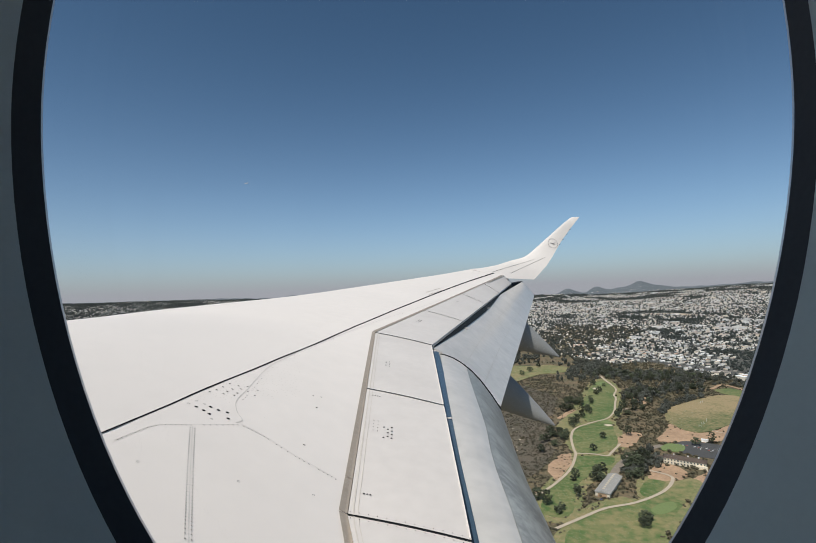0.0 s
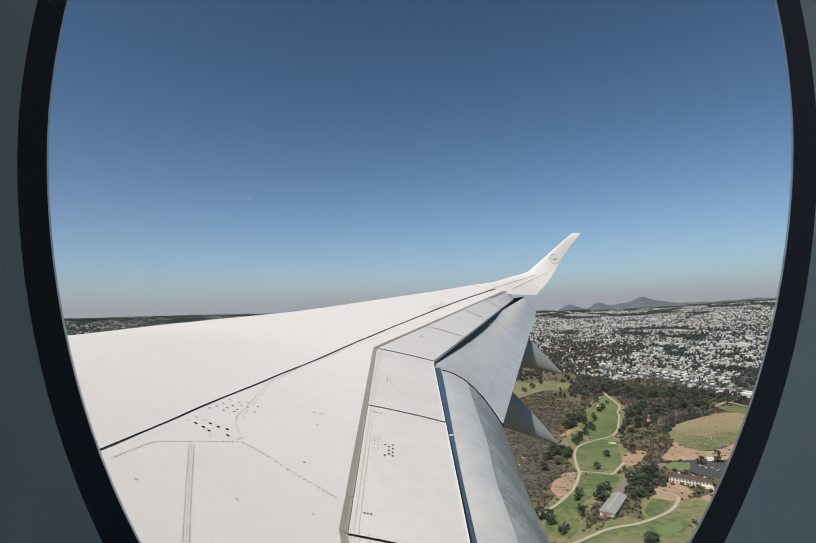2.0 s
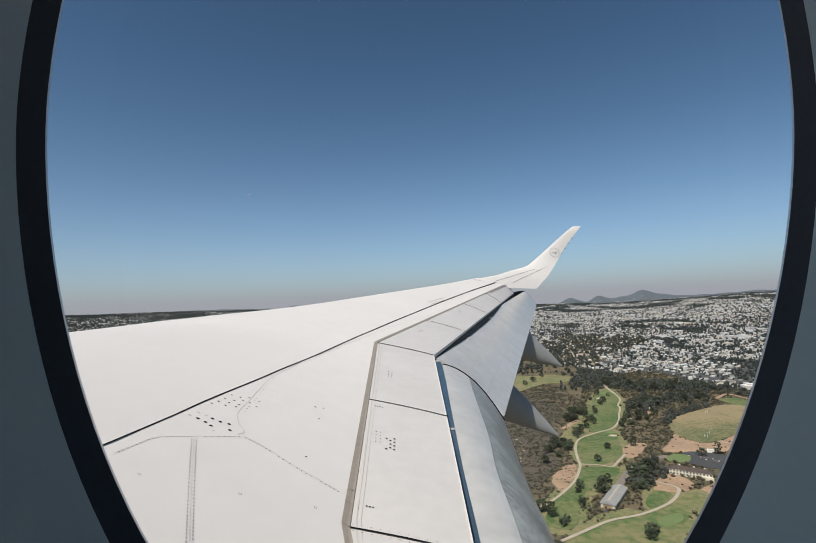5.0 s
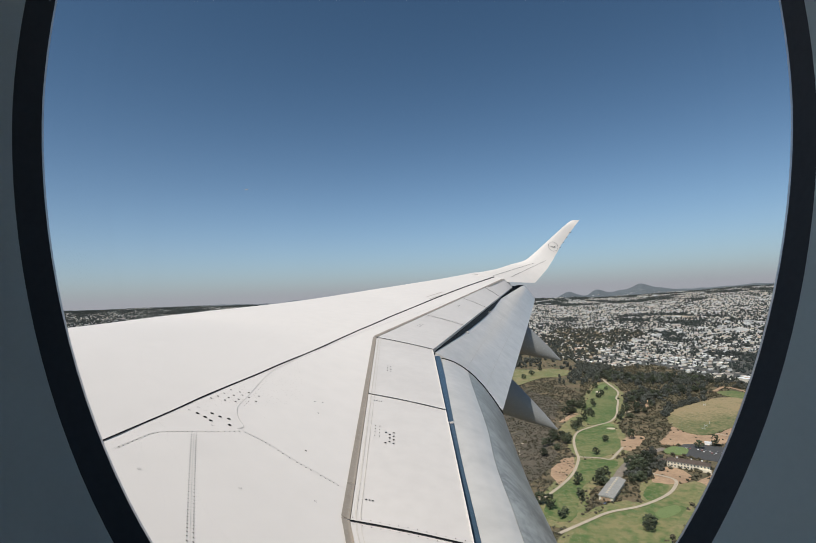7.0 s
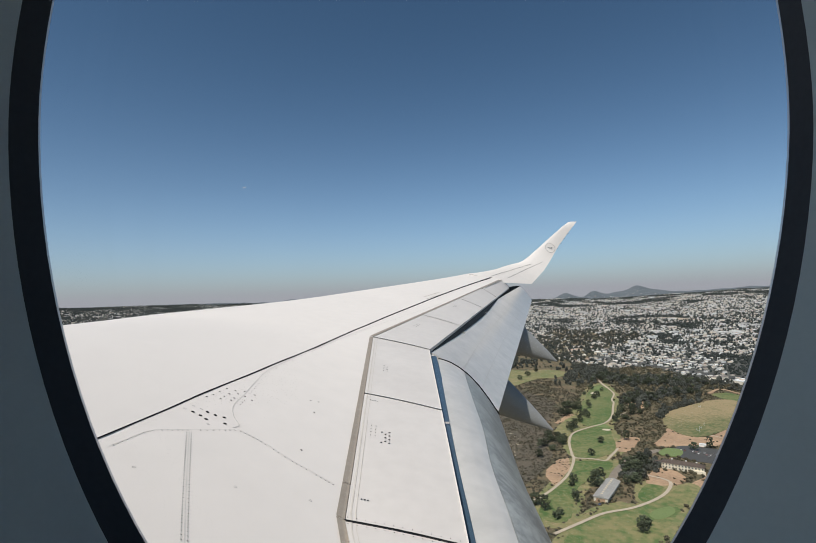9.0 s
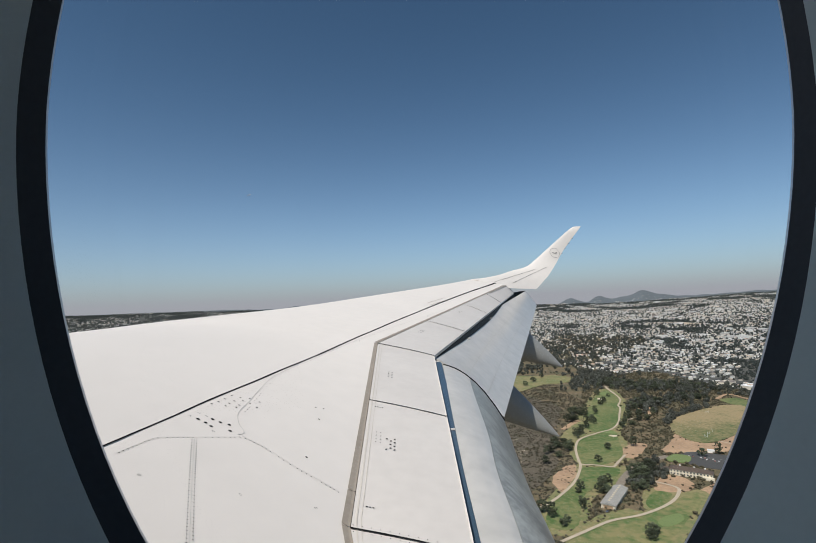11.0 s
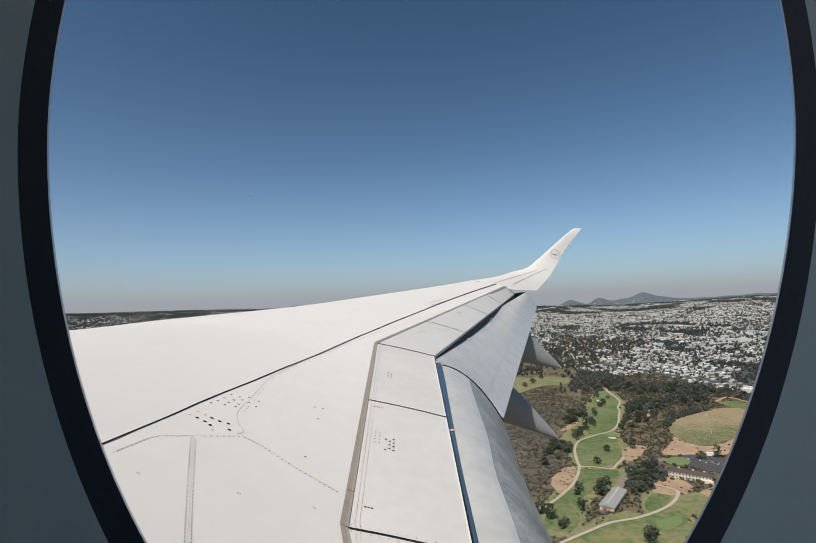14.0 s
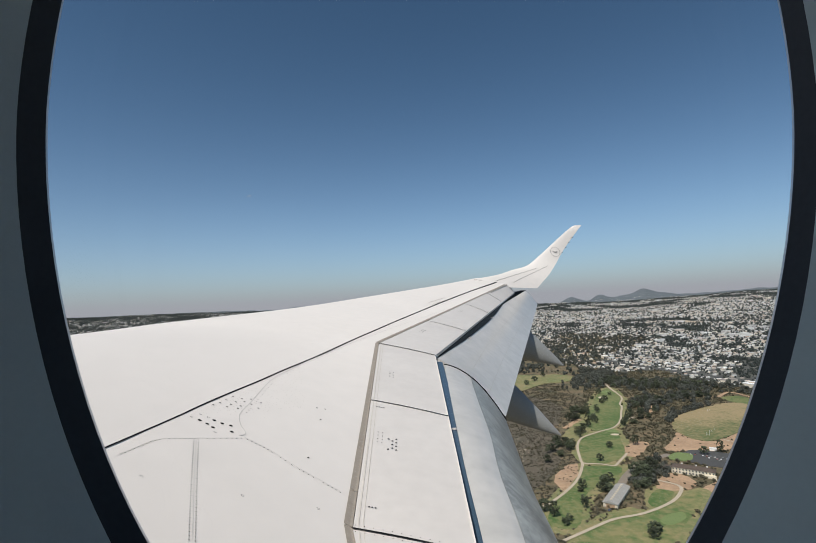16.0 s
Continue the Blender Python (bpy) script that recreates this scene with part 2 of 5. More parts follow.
ROOF_DARK = material("brown_shingle", (0.105, 0.078, 0.062), 0.85, (0.08, 0.06, 0.05), 0.3, 9)
ROOF_GREY = material("grey_metal_roof", (0.36, 0.345, 0.32), 0.7, (0.29, 0.28, 0.262), 0.3, 9)


def ring_ground():
    rows, around = [], 360
    radii = [0, 120] + [200 * 1.034 ** i for i in range(99)]
    radii = [r for r in radii if r < 5100] + [5200, 5400]
    for r in radii:
        rows.append([(r * math.cos(a), r * math.sin(a), land(r * math.cos(a), r * math.sin(a))) for a in (i * math.tau / around for i in range(around))])
    return grid_mesh(rows[1:], closed_v=True)


PARK_EDGE = [(-2000, 1700), (400, 1690), (470, 1400), (530, 1290), (640, 1300), (660, 1100), (705, 1000), (760, 925), (830, 870), (1000, 830), (2500, 600)]


def inside(loop, x, y):
    hit, j = False, len(loop) - 1
    for i, (a, b) in enumerate(loop):
        c, d = loop[j]
        if (b > y) != (d > y) and x < (c - a) * (y - b) / (d - b) + a:
            hit = not hit
        j = i
    return hit


SIDE_CANYON = [(364, 1560), (520, 1420), (620, 1640), (800, 1820), (960, 2000), (940, 2130), (700, 2340), (480, 1950)]


def in_canyon(x, y):
    """The wooded side canyon that runs inland between the houses."""
    return 1400 < y < 2350 and inside(SIDE_CANYON, x, y)


def in_park(x, y):
    return -900 < x < 1100 and (y < curve_at(PARK_EDGE, x) + 12 or in_canyon(x, y))


bm = ring_ground()
bmesh.ops.holes_fill(bm, edges=[e for e in bm.edges if e.is_boundary and e.verts[0].co.xy.length < 150], sides=0)
for f in bm.faces:
    c = f.calc_center_median()
    f.material_index = int(in_park(c.x, c.y))
tagged(link("ground", bm, [SUBURB_SOIL, SCRUB], smooth=True), "dusty tan and green ground of a hillside suburb", "ground", kind="structure")


def outline(points, wobble=6.0, steps=6, seed=0):
    """A closed smooth loop through the corners, a little uneven."""
    loop, n = [], len(points)
    for i in range(n):
        p0, p1, p2, p3 = (Vector(points[(i + k) % n]) for k in (-1, 0, 1, 2))
        for s in range(steps):
            t = s / steps
            q = 0.5 * (2 * p1 + (p2 - p0) * t + (2 * p0 - 5 * p1 + 4 * p2 - p3) * t * t + (3 * p1 - p0 - 3 * p2 + p3) * t ** 3)
            w = noise.noise((q.x / 14, q.y / 14, seed)) * wobble
            v = noise.noise((q.x / 5, q.y / 5, seed + 50)) * wobble * 0.5
            loop.append((q.x + w + v, q.y + w * 0.6 - v))
    return loop


PLOTS = []   # outlines of what is kept free of bushes


def patch(name, points, mat, lift, label, category, wobble=5.0, seed=0, kind="structure"):
    """A sheet that follows the ground inside an uneven outline, with a low skirt."""
    bm = bmesh.new()
    loop = outline(points, wobble, 6, seed)
    if name != "burnt_slope":
        PLOTS.append((mat is EARTH or name == "rough", min(p[0] for p in loop), max(p[0] for p in loop), min(p[1] for p in loop), max(p[1] for p in loop), loop))
    rim = [bm.verts.new((x, y, 0)) for x, y in loop]
    bmesh.ops.triangulate(bm, faces=[bm.faces.new(rim)])
    for _ in range(3):
        bmesh.ops.subdivide_edges(bm, edges=[e for e in bm.edges if e.calc_length() > 22], cuts=1, use_grid_fill=False)
        bmesh.ops.triangulate(bm, faces=bm.faces)
    for v in bm.verts:
        v.co.z = land(v.co.x, v.co.y) + lift
    skirt = bmesh.ops.extrude_edge_only(bm, edges=[e for e in bm.edges if e.is_boundary])
    for v in skirt["geom"]:
        if isinstance(v, bmesh.types.BMVert):
            v.co.z -= lift + 1.5
    bmesh.ops.recalc_face_normals(bm, faces=bm.faces)
    return tagged(link(name, bm, mat), label, category, kind=kind)


def on_plot(x, y, bare=True):
    for earth, x0, x1, y0, y1, loop in PLOTS:
        if (bare or not earth) and x0 < x < x1 and y0 < y < y1:
            if inside(loop, x, y):
                return True
    return False


def strip(bm, points, width, lift):
    """A ribbon over the ground along the points."""
    left, right = [], []
    for i, p in enumerate(points):
        a, b = Vector(points[max(i - 1, 0)]), Vector(points[min(i + 1, len(points) - 1)])
        n = (b - a).normalized().orthogonal() * width / 2
        for side, s in ((left, 1), (right, -1)):
            x, y = p[0] + n.x * s, p[1] + n.y * s
            side.append(bm.verts.new((x, y, land(x, y) + lift)))
    for i in range(len(points) - 1):
        bm.faces.new((left[i], right[i], right[i + 1], left[i + 1]))


# ---- park below: golf course, meadow, bare slope, burnt hillside, freeway ----
patch("burnt_slope", [(-60, 470), (60, 500), (125, 560), (180, 650), (196, 730), (215, 800), (250, 880), (262, 980), (215, 1090), (150, 1080), (95, 990), (90, 830), (40, 650), (-50, 600)], BURNT, 0.3, "dark brown hillside of dry burnt scrub", "hillside", 14, 1)
patch("meadow", [(404, 800), (436, 842), (486, 880), (541, 912), (575, 924), (596, 915), (590, 882), (560, 825), (525, 761), (501, 752), (470, 738), (430, 712), (396, 706), (388, 750)], MEADOW, 1.2, "broad field of dry grass, greener along its low side", "meadow", 3, 2)
patch("bare_slope", [(330, 676), (362, 716), (390, 752), (398, 706), (432, 712), (472, 739), (505, 739), (522, 732), (507, 707), (482, 684), (456, 668), (426, 672), (400, 664), (361, 660)], EARTH, 0.7, "bare orange-tan earth slope below a field", "bare earth", 4, 3)
patch("fairway", [(341, 978), (394, 1076), (426, 1100), (418, 1043), (377, 927), (335, 828), (301, 787), (269, 779), (277, 826), (305, 900)], TURF, 0.6, "long green fairway curving between trees", "lawn", 4, 4)
patch("fairway", [(209, 743), (238, 798), (275, 843), (261, 780), (240, 748), (220, 729)], DRY_TURF, 0.7, "yellowed rough grass beside the fairway", "lawn", 3, 5)
patch("fairway", [(227, 728), (272, 764), (304, 775), (293, 734), (274, 675), (254, 645), (221, 628), (208, 639), (215, 681)], TURF, 0.6, "mown green fairway with a sand bunker", "lawn", 2, 6)
patch("fairway", [(200, 622), (243, 616), (226, 583), (205, 569), (177, 541), (161, 510), (145, 471), (130, 461), (116, 478), (134, 518), (170, 572), (191, 603)], TURF, 0.6, "mown green fairway on the valley floor", "lawn", 2, 7)
patch("fairway", [(132, 439), (171, 478), (205, 493), (214, 486), (263, 520), (291, 533), (282, 507), (242, 465), (209, 429), (173, 380), (113, 380)], PRACTICE, 0.6, "striped green practice turf with dry edges", "lawn", 2, 8)
patch("fairway", [(231, 517), (253, 543), (267, 535), (248, 510), (230, 499)], TURF, 0.65, "small green tee lawn above a cart path", "lawn", 1, 9)
patch("fairway", [(192, 1230), (250, 1316), (299, 1305), (360, 1308), (395, 1255), (348, 1195), (304, 1190), (221, 1110), (184, 1144)], DRY_TURF, 0.9, "pale green fairway beyond the burnt hillside", "lawn", 6, 10)
patch("fairway", [(320, 1850), (390, 1950), (400, 1772), (362, 1646), (288, 1720)], DRY_TURF, 1.2, "far pale fairway before the houses", "lawn", 6, 11)
patch("fairway", [(22, 1176), (55, 1231), (40, 1074), (44, 963), (61, 905), (77, 853), (70, 788), (50, 716), (8, 690), (2, 739), (5, 797), (4, 914), (6, 1032)], TURF, 0.7, "narrow green fairway along the burnt hillside", "lawn", 3, 12)
patch("fairway", [(-210, 708), (-192, 617), (-161, 546), (-135, 489), (-103, 448), (-74, 413), (-51, 385), (-45, 362), (-90, 300), (-93, 374), (-136, 447), (-173, 483), (-211, 534), (-219, 590)], TURF, 0.6, "long dark green fairway above the freeway", "lawn", 2, 13)
patch("fairway", [(592, 971), (631, 975), (634, 917), (655, 858), (640, 842), (613, 883), (590, 928)], TURF, 0.6, "green lawn strip between the field and the trees", "lawn", 3, 14)
for k, (plot, wide) in enumerate((([(330, 975), (386, 1085), (430, 1112), (428, 1040), (388, 927), (345, 822), (300, 775), (258, 770), (262, 830), (292, 905)], 7), ([(216, 735), (268, 775), (312, 782), (303, 734), (284, 668), (262, 636), (216, 618), (198, 636), (206, 690)], 6),
                                  ([(190, 630), (256, 624), (238, 578), (212, 560), (186, 534), (170, 505), (150, 462), (126, 450), (106, 474), (128, 524), (160, 576)], 6), ([(224, 510), (250, 552), (276, 540), (262, 512), (232, 490)], 4), ([(118, 432), (168, 486), (204, 502), (226, 500), (262, 530), (300, 542), (296, 505), (250, 458), (214, 420), (176, 372), (104, 374)], 5))):
    patch("rough", plot, DRY_TURF, 0.38 + 0.04 * k, "dry yellow-green rough grass round a fairway", "lawn", wide, 60 + k)
patch("putting_green", [(304, 764), (290, 766), (282, 778), (300, 784)], GREEN_FINE, 0.8, "smooth pale putting green", "lawn", 0.5, 15)
patch("putting_green", [(226, 462), (246, 474), (250, 488), (232, 482), (220, 470)], GREEN_FINE, 0.8, "smooth oval practice green", "lawn", 0.5, 16)
patch("putting_green", [(386, 1056), (404, 1080), (416, 1076), (402, 1048)], GREEN_FINE, 0.8, "far smooth putting green", "lawn", 0.5, 17)
patch("court_lawn", [(315, 639), (336, 660), (352, 650), (336, 628)], GREEN_FINE, 1.05, "flat pale green court behind the clubhouse", "lawn", 0.1, 18)
patch("sandy_cut", [(151, 581), (176, 622), (195, 633), (186, 600), (172, 572), (154, 548)], EARTH, 0.5, "bare tan bank beside the cart path", "bare earth", 5, 19)
patch("sandy_cut", [(274, 675), (294, 706), (318, 716), (313, 690), (281, 652), (268, 655)], EARTH, 0.5, "tan eroded slope below dark shrubs", "bare earth", 6, 20)
patch("sandy_cut", [(229, 800), (246, 826), (268, 850), (274, 838), (246, 800)], EARTH, 0.5, "dry tan edge of the fairway", "bare earth", 4, 21)
patch("sandy_cut", [(256, 548), (284, 588), (300, 584), (306, 560), (284, 540)], EARTH, 0.55, "reddish terrace in front of the clubhouse", "bare earth", 3, 22)
patch("sandy_cut", [(292, 534), (330, 560), (338, 548), (300, 512)], EARTH, 0.5, "dry bank beside the clubhouse path", "bare earth", 5, 23)
patch("sandy_cut", [(618, 862), (660, 811), (683, 758), (700, 790), (672, 846), (640, 890)], EARTH, 0.5, "sandy tan clearing along the woods", "bare earth", 9, 24)
patch("sandy_cut", [(560, 700), (600, 730), (625, 705), (585, 670)], EARTH, 0.5, "sandy tan cut through the scrub", "bare earth", 9, 25)
patch("sandy_cut", [(395, 905), (428, 950), (440, 925), (415, 880)], EARTH, 0.5, "orange eroded patch among dark shrubs", "bare earth", 6, 26)
patch("sandy_cut", [(452, 985), (475, 1010), (500, 1000), (470, 965)], DRY_TURF, 0.5, "dry grassy clearing under the trees", "bare earth", 6, 27)
patch("sandy_cut", [(-173, 483), (-140, 438), (-102, 407), (-101, 359), (-109, 332), (-134, 324), (-156, 350), (-168, 396), (-181, 433)], EARTH, 0.5, "bare tan bank above the freeway", "bare earth", 4, 28)
patch("parking_lot", [(330, 640), (350, 664), (372, 667), (396, 652), (419, 631), (400, 602), (372, 598), (345, 612)], ASPHALT, 0.9, "dark asphalt parking lot behind a clubhouse", "parking lot", 0.5, 29)
patch("hill_scar", [(1290, 2640), (1330, 2560), (1400, 2380), (1440, 2400), (1390, 2600)], SAND, 1.5, "pale bare scar on a hillside in the suburb", "bare earth", 10, 30)
for k, (x, y, r) in enumerate(((293, 752, 6), (371, 1010, 7), (372, 1018, 4), (-87, 397, 7), (-78, 354, 7), (60, 745, 6), (262, 1255, 7), (320, 1250, 6))):
    patch("sand_bunker", [(x + r * math.cos(a) * (1 + 0.25 * math.sin(3 * a + k)), y + 0.8 * r * math.sin(a)) for a in (i * math.tau / 7 for i in range(7))], BUNKER, 0.85, "pale sand bunker in the mown turf", "sand bunker", 0.4, 40 + k)


def lane(name, points, width, lift, mat, label, category):
    """A smooth ribbon through the plan points."""
    bm, run, n = bmesh.new(), [], len(points)
    for i in range(n - 1):
        p0, p1, p2, p3 = (Vector(points[min(max(i + k, 0), n - 1)]) for k in (-1, 0, 1, 2))
        for k in range(6):
            t = k / 6
            run.append(tuple(0.5 * (2 * p1 + (p2 - p0) * t + (2 * p0 - 5 * p1 + 4 * p2 - p3) * t * t + (3 * p1 - p0 - 3 * p2 + p3) * t ** 3)))
    run.append(points[-1])
    strip(bm, run, width, lift)
    side = [Vector(b) - Vector(a) for a, b in zip(run, run[1:] + [(2 * run[-1][0] - run[-2][0], 2 * run[-1][1] - run[-2][1])])]
    side = [d.normalized().orthogonal() * (width / 2 + 1.6) for d in side]
    loop = [(p[0] + d.x, p[1] + d.y) for p, d in zip(run, side)] + [(p[0] - d.x, p[1] - d.y) for p, d in list(zip(run, side))[::-1]]
    PLOTS.append((False, min(p[0] for p in loop), max(p[0] for p in loop), min(p[1] for p in loop), max(p[1] for p in loop), loop))
    return tagged(link(name, bm, mat), label, category, kind="structure"), run


CART = "pale concrete golf cart path winding along the fairway"
lane("golf_path", [(419, 1054), (408, 1000), (383, 950), (377, 927), (356, 880), (333, 829), (306, 790), (274, 769), (238, 740), (218, 699), (205, 649), (200, 626), (178, 579), (152, 543), (132, 521), (110, 501)], 3.4, 1.0, SAND, CART, "path")
lane("golf_path", [(203, 632), (224, 627), (238, 620), (251, 635), (273, 664)], 3.4, 1.02, SAND, CART, "path")
lane("golf_path", [(440, 1180), (426, 1110), (419, 1054)], 5, 1.0, SAND, "pale sandy path past the far green", "path")
lane("golf_path", [(120, 440), (148, 458), (179, 477), (214, 488), (251, 510), (274, 534), (281, 552), (265, 570)], 3.6, 1.0, SAND, "pale curving cart path below the clubhouse", "path")
lane("golf_path", [(300, 500), (318, 535), (330, 556), (322, 578)], 3.0, 1.0, SAND, "pale path beside the clubhouse terrace", "path")
lane("golf_path", [(333, 829), (350, 838), (366, 850)], 2.6, 1.0, SAND, "narrow path into the shrubs", "path")
lane("park_road", [(205, 540), (222, 562), (240, 588), (264, 615), (290, 636), (325, 655)], 9.0, 0.6, WORN_ROAD, "worn pale service road down to the long hall", "road")
lane("park_road", [(419, 625), (440, 600), (452, 570), (440, 530), (420, 480)], 8.0, 0.6, ASPHALT, "narrow asphalt road beside the trees", "road")
lane("dirt_track", [(589, 977), (637, 1010), (646, 930), (669, 881), (664, 811), (680, 783), (690, 740)], 7.0, 0.9, EARTH, "sandy track along the edge of the woods", "track")
lane("foot_track", [(425, 716), (434, 700), (441, 684), (445, 668)], 2.6, 0.95, SAND, "pale worn foot track down the bare slope", "track")
lane("avenue", [(980, 1290), (1019, 1167), (1061, 1064), (1101, 956)], 16, 0.8, ASPHALT, "wide asphalt avenue between the houses", "street")
lane("avenue", [(1120, 1330), (1180, 1180), (1225, 1060)], 14, 0.85, ASPHALT, "asphalt cross avenue past the church", "street")
patch("church_yard", [(1135, 1250), (1180, 1262), (1215, 1215), (1170, 1200)], WORN_ROAD, 0.6, "pale paved yard round the church", "pavement", 1, 31)
FREEWAY = [(-420, 900), (-300, 690), (-229, 536), (-201, 454), (-183, 406), (-172, 351), (-168, 295), (-171, 200), (-190, 60)]
for side, words in ((-9, "grey concrete freeway carriageway through the canyon"), (9, "second freeway carriageway beside a median barrier")):
    lane("freeway", [(x + side, y) for x, y in FREEWAY], 12, 0.6, FREEWAY_TOP, words, "road")
for side in (-16, 0, 16):
    bm, run = bmesh.new(), lane("freeway_shoulder", [(x + side, y) for x, y in FREEWAY], 1.6, 0.9, SAND, "pale concrete edge of the freeway", "road")[1]
    for (a, b), (c, d) in zip(run, run[1:]):
        v = [bm.verts.new((x + w, y, 0.5 + h)) for x, y in ((a, b), (c, d)) for w, h in ((-0.3, 0), (0.3, 0), (0.12, 1.1), (-0.12, 1.1))]
        for i in range(4):
            bm.faces.new((v[i], v[(i + 1) % 4], v[4 + (i + 1) % 4], v[4 + i]))
    tagged(link("trim_barrier", bm, PALE), "low pale concrete freeway barrier", "barrier", kind="structure")


# ---- streets ----
TURN = radians(24)
CT, ST = math.cos(TURN), math.sin(TURN)


def bend(x, y):
    """Streets that bow a little with the ground."""
    return x + 46 * noise.noise((x / 380, y / 380, 4)), y + 46 * noise.noise((x / 380, y / 380, 9))


def in_view(x, y):
    r = x / max(y, 1)
    return y > 380 and ((0.14 < r < 0.80) or (r < 1.02 and 900 < y < 1500) or (-0.95 < r < -0.25 and y > 2400))


bm = bmesh.new()
for i in range(-70, 100):
    for along in (0, 1):
        step, run = (52, []) if along == 0 else (162, [])
        for k in range(-110, 240):
            a, b = (k * 25, i * step) if along == 0 else (i * step, k * 25)
            x, y = bend(a * CT - b * ST, a * ST + b * CT)
            ok = in_view(x, y) and not in_park(x, y) and y < 3200
            if ok:
                run.append((x, y))
            if (not ok or k == 239) and run:
                if len(run) > 2:
                    strip(bm, run, 8.0 if along else 6.5, 0.35)
                run = []
tagged(link("street_grid", bm, ASPHALT), "grey asphalt streets of the suburb grid", "street", kind="structure")


# ---- houses ----
def house_shape(w, d, h, pitch, kind):
    """Walls and roof of a small house, centred on its base. kind: 0 gable, 1 hip, 2 flat with parapet, 3 gable with a wing."""
    wall, roof = bmesh.new(), bmesh.new()
    box(wall, -w / 2, w / 2, -d / 2, d / 2, -2.5, h)
    e, top = 0.45, h + pitch * d / 2

    def gable(x0, x1, y0, y1, z, t, cut):
        p = [roof.verts.new(q) for q in ((x0, y0, z), (x1, y0, z), (x1, y1, z), (x0, y1, z), (x0 + cut, (y0 + y1) / 2, t), (x1 - cut, (y0 + y1) / 2, t))]
        for f in ((0, 1, 5, 4), (2, 3, 4, 5), (1, 2, 5), (3, 0, 4), (3, 2, 1, 0)):
            roof.faces.new([p[k] for k in f])

    if kind == 2:
        box(roof, -w / 2 - 0.1, w / 2 + 0.1, -d / 2 - 0.1, d / 2 + 0.1, h, h + 0.5)
        box(roof, -w / 5, w / 12, -d / 6, d / 6, h + 0.5, h + 1.3)
    else:
        gable(-w / 2 - e, w / 2 + e, -d / 2 - e, d / 2 + e, h, top, d * 0.42 if kind == 1 else 0)
    if kind == 3:
        box(wall, w * 0.1, w * 0.5, -d / 2 - d * 0.45, -d / 2, -2.5, h * 0.92)
        p = [roof.verts.new(q) for q in ((w * 0.1 - e, -d * 0.98, h * 0.92), (w * 0.5 + e, -d * 0.98, h * 0.92), (w * 0.5 + e, -d * 0.2, h * 0.92), (w * 0.1 - e, -d * 0.2, h * 0.92), (w * 0.3, -d * 0.98, h * 0.92 + pitch * w * 0.2), (w * 0.3, -d * 0.2, h * 0.92 + pitch * w * 0.2))]
        for f in ((1, 2, 5, 4), (3, 0, 4, 5), (0, 1, 4), (2, 3, 5)):
            roof.faces.new([p[k] for k in f])
    return wall, roof


KINDS = [(9.5, 7, 3.0, 0.42, 0), (11, 7.5, 3.0, 0.38, 1), (9, 8, 5.2, 0.40, 0), (11, 7, 3.0, 0.38, 3), (12, 9, 5.4, 0.0, 2), (10, 7.5, 5.0, 0.45, 3), (9, 7, 3.0, 0.0, 2)]
WORDS = ["single-storey stucco house with a gabled roof", "low stucco house with a hipped roof", "two-storey stucco house with a gabled roof", "stucco house with a gabled side wing",
         "two-storey flat-roofed stucco block", "two-storey stucco house with a gabled wing", "low flat-roofed stucco house"]


GLAZING = material("house_glazing", (0.05, 0.06, 0.07), 0.2, (0.08, 0.09, 0.1), 0.4, 6)
models = []
for spec, words in zip(KINDS, WORDS):
    ob = thing("house", words, "house", "houses of the suburb", (0, -60, 0))
    wall, roof = house_shape(*spec)
    part("wall", wall, WALL_OB, ob)
    part("roof", roof, ROOF_OB, ob)
    models.append(ob)

lots, rng = [], random.Random(5)
for i in range(-80, 110):
    for row, off in ((0, 14.0), (1, 38.0)):
        for k in range(-280, 480):
            a = k * 12.4 + rng.uniform(-3, 3)
            b = i * 52 + off + rng.uniform(-4, 4)
            if abs((a + 81) % 162 - 81) < 9:
                continue
            x, y = bend(a * CT - b * ST, a * ST + b * CT)
            if not in_view(x, y) or (in_park(x, y) and not (in_canyon(x, y) and rng.random() < 0.45)) or y > 4950 or (x > 850 and on_plot(x, y)):
                continue
            thick = noise.noise((x / 260, y / 260, 7)) + 0.45 * noise.noise((x / 90, y / 90, 3))
            thick += 0.55 * smooth(3300, 4100, y) - 0.12 * smooth(2500, 3000, y)
            lots.append((x, y, thick, rng.random(), rng.random(), row))
lots.sort(key=lambda p: p[1])
houses = [p for p in lots if p[2] < 0.36 and p[3] < (0.88 if p[0] > 0 else 0.5)]
front = [p for p in houses if p[0] < 0.68 * p[1]]
near = front[:300]
taken = set(near)
far = [p for p in houses if p not in taken]
used = set()
for x, y, _, q, u, row in near:
    kind = int(u * 6.99)
    m = pose(x, y, land(x, y), 0, 0, math.degrees(TURN) + (180 if row else 0) + (90 if q < 0.2 else 0) + (q - 0.5) * 6) @ Matrix.Diagonal((0.78, 0.78, 0.8, 1))
    if kind not in used:
        used.add(kind)
        models[kind].matrix_basis = m
    else:
        copy_thing(models[kind], m)


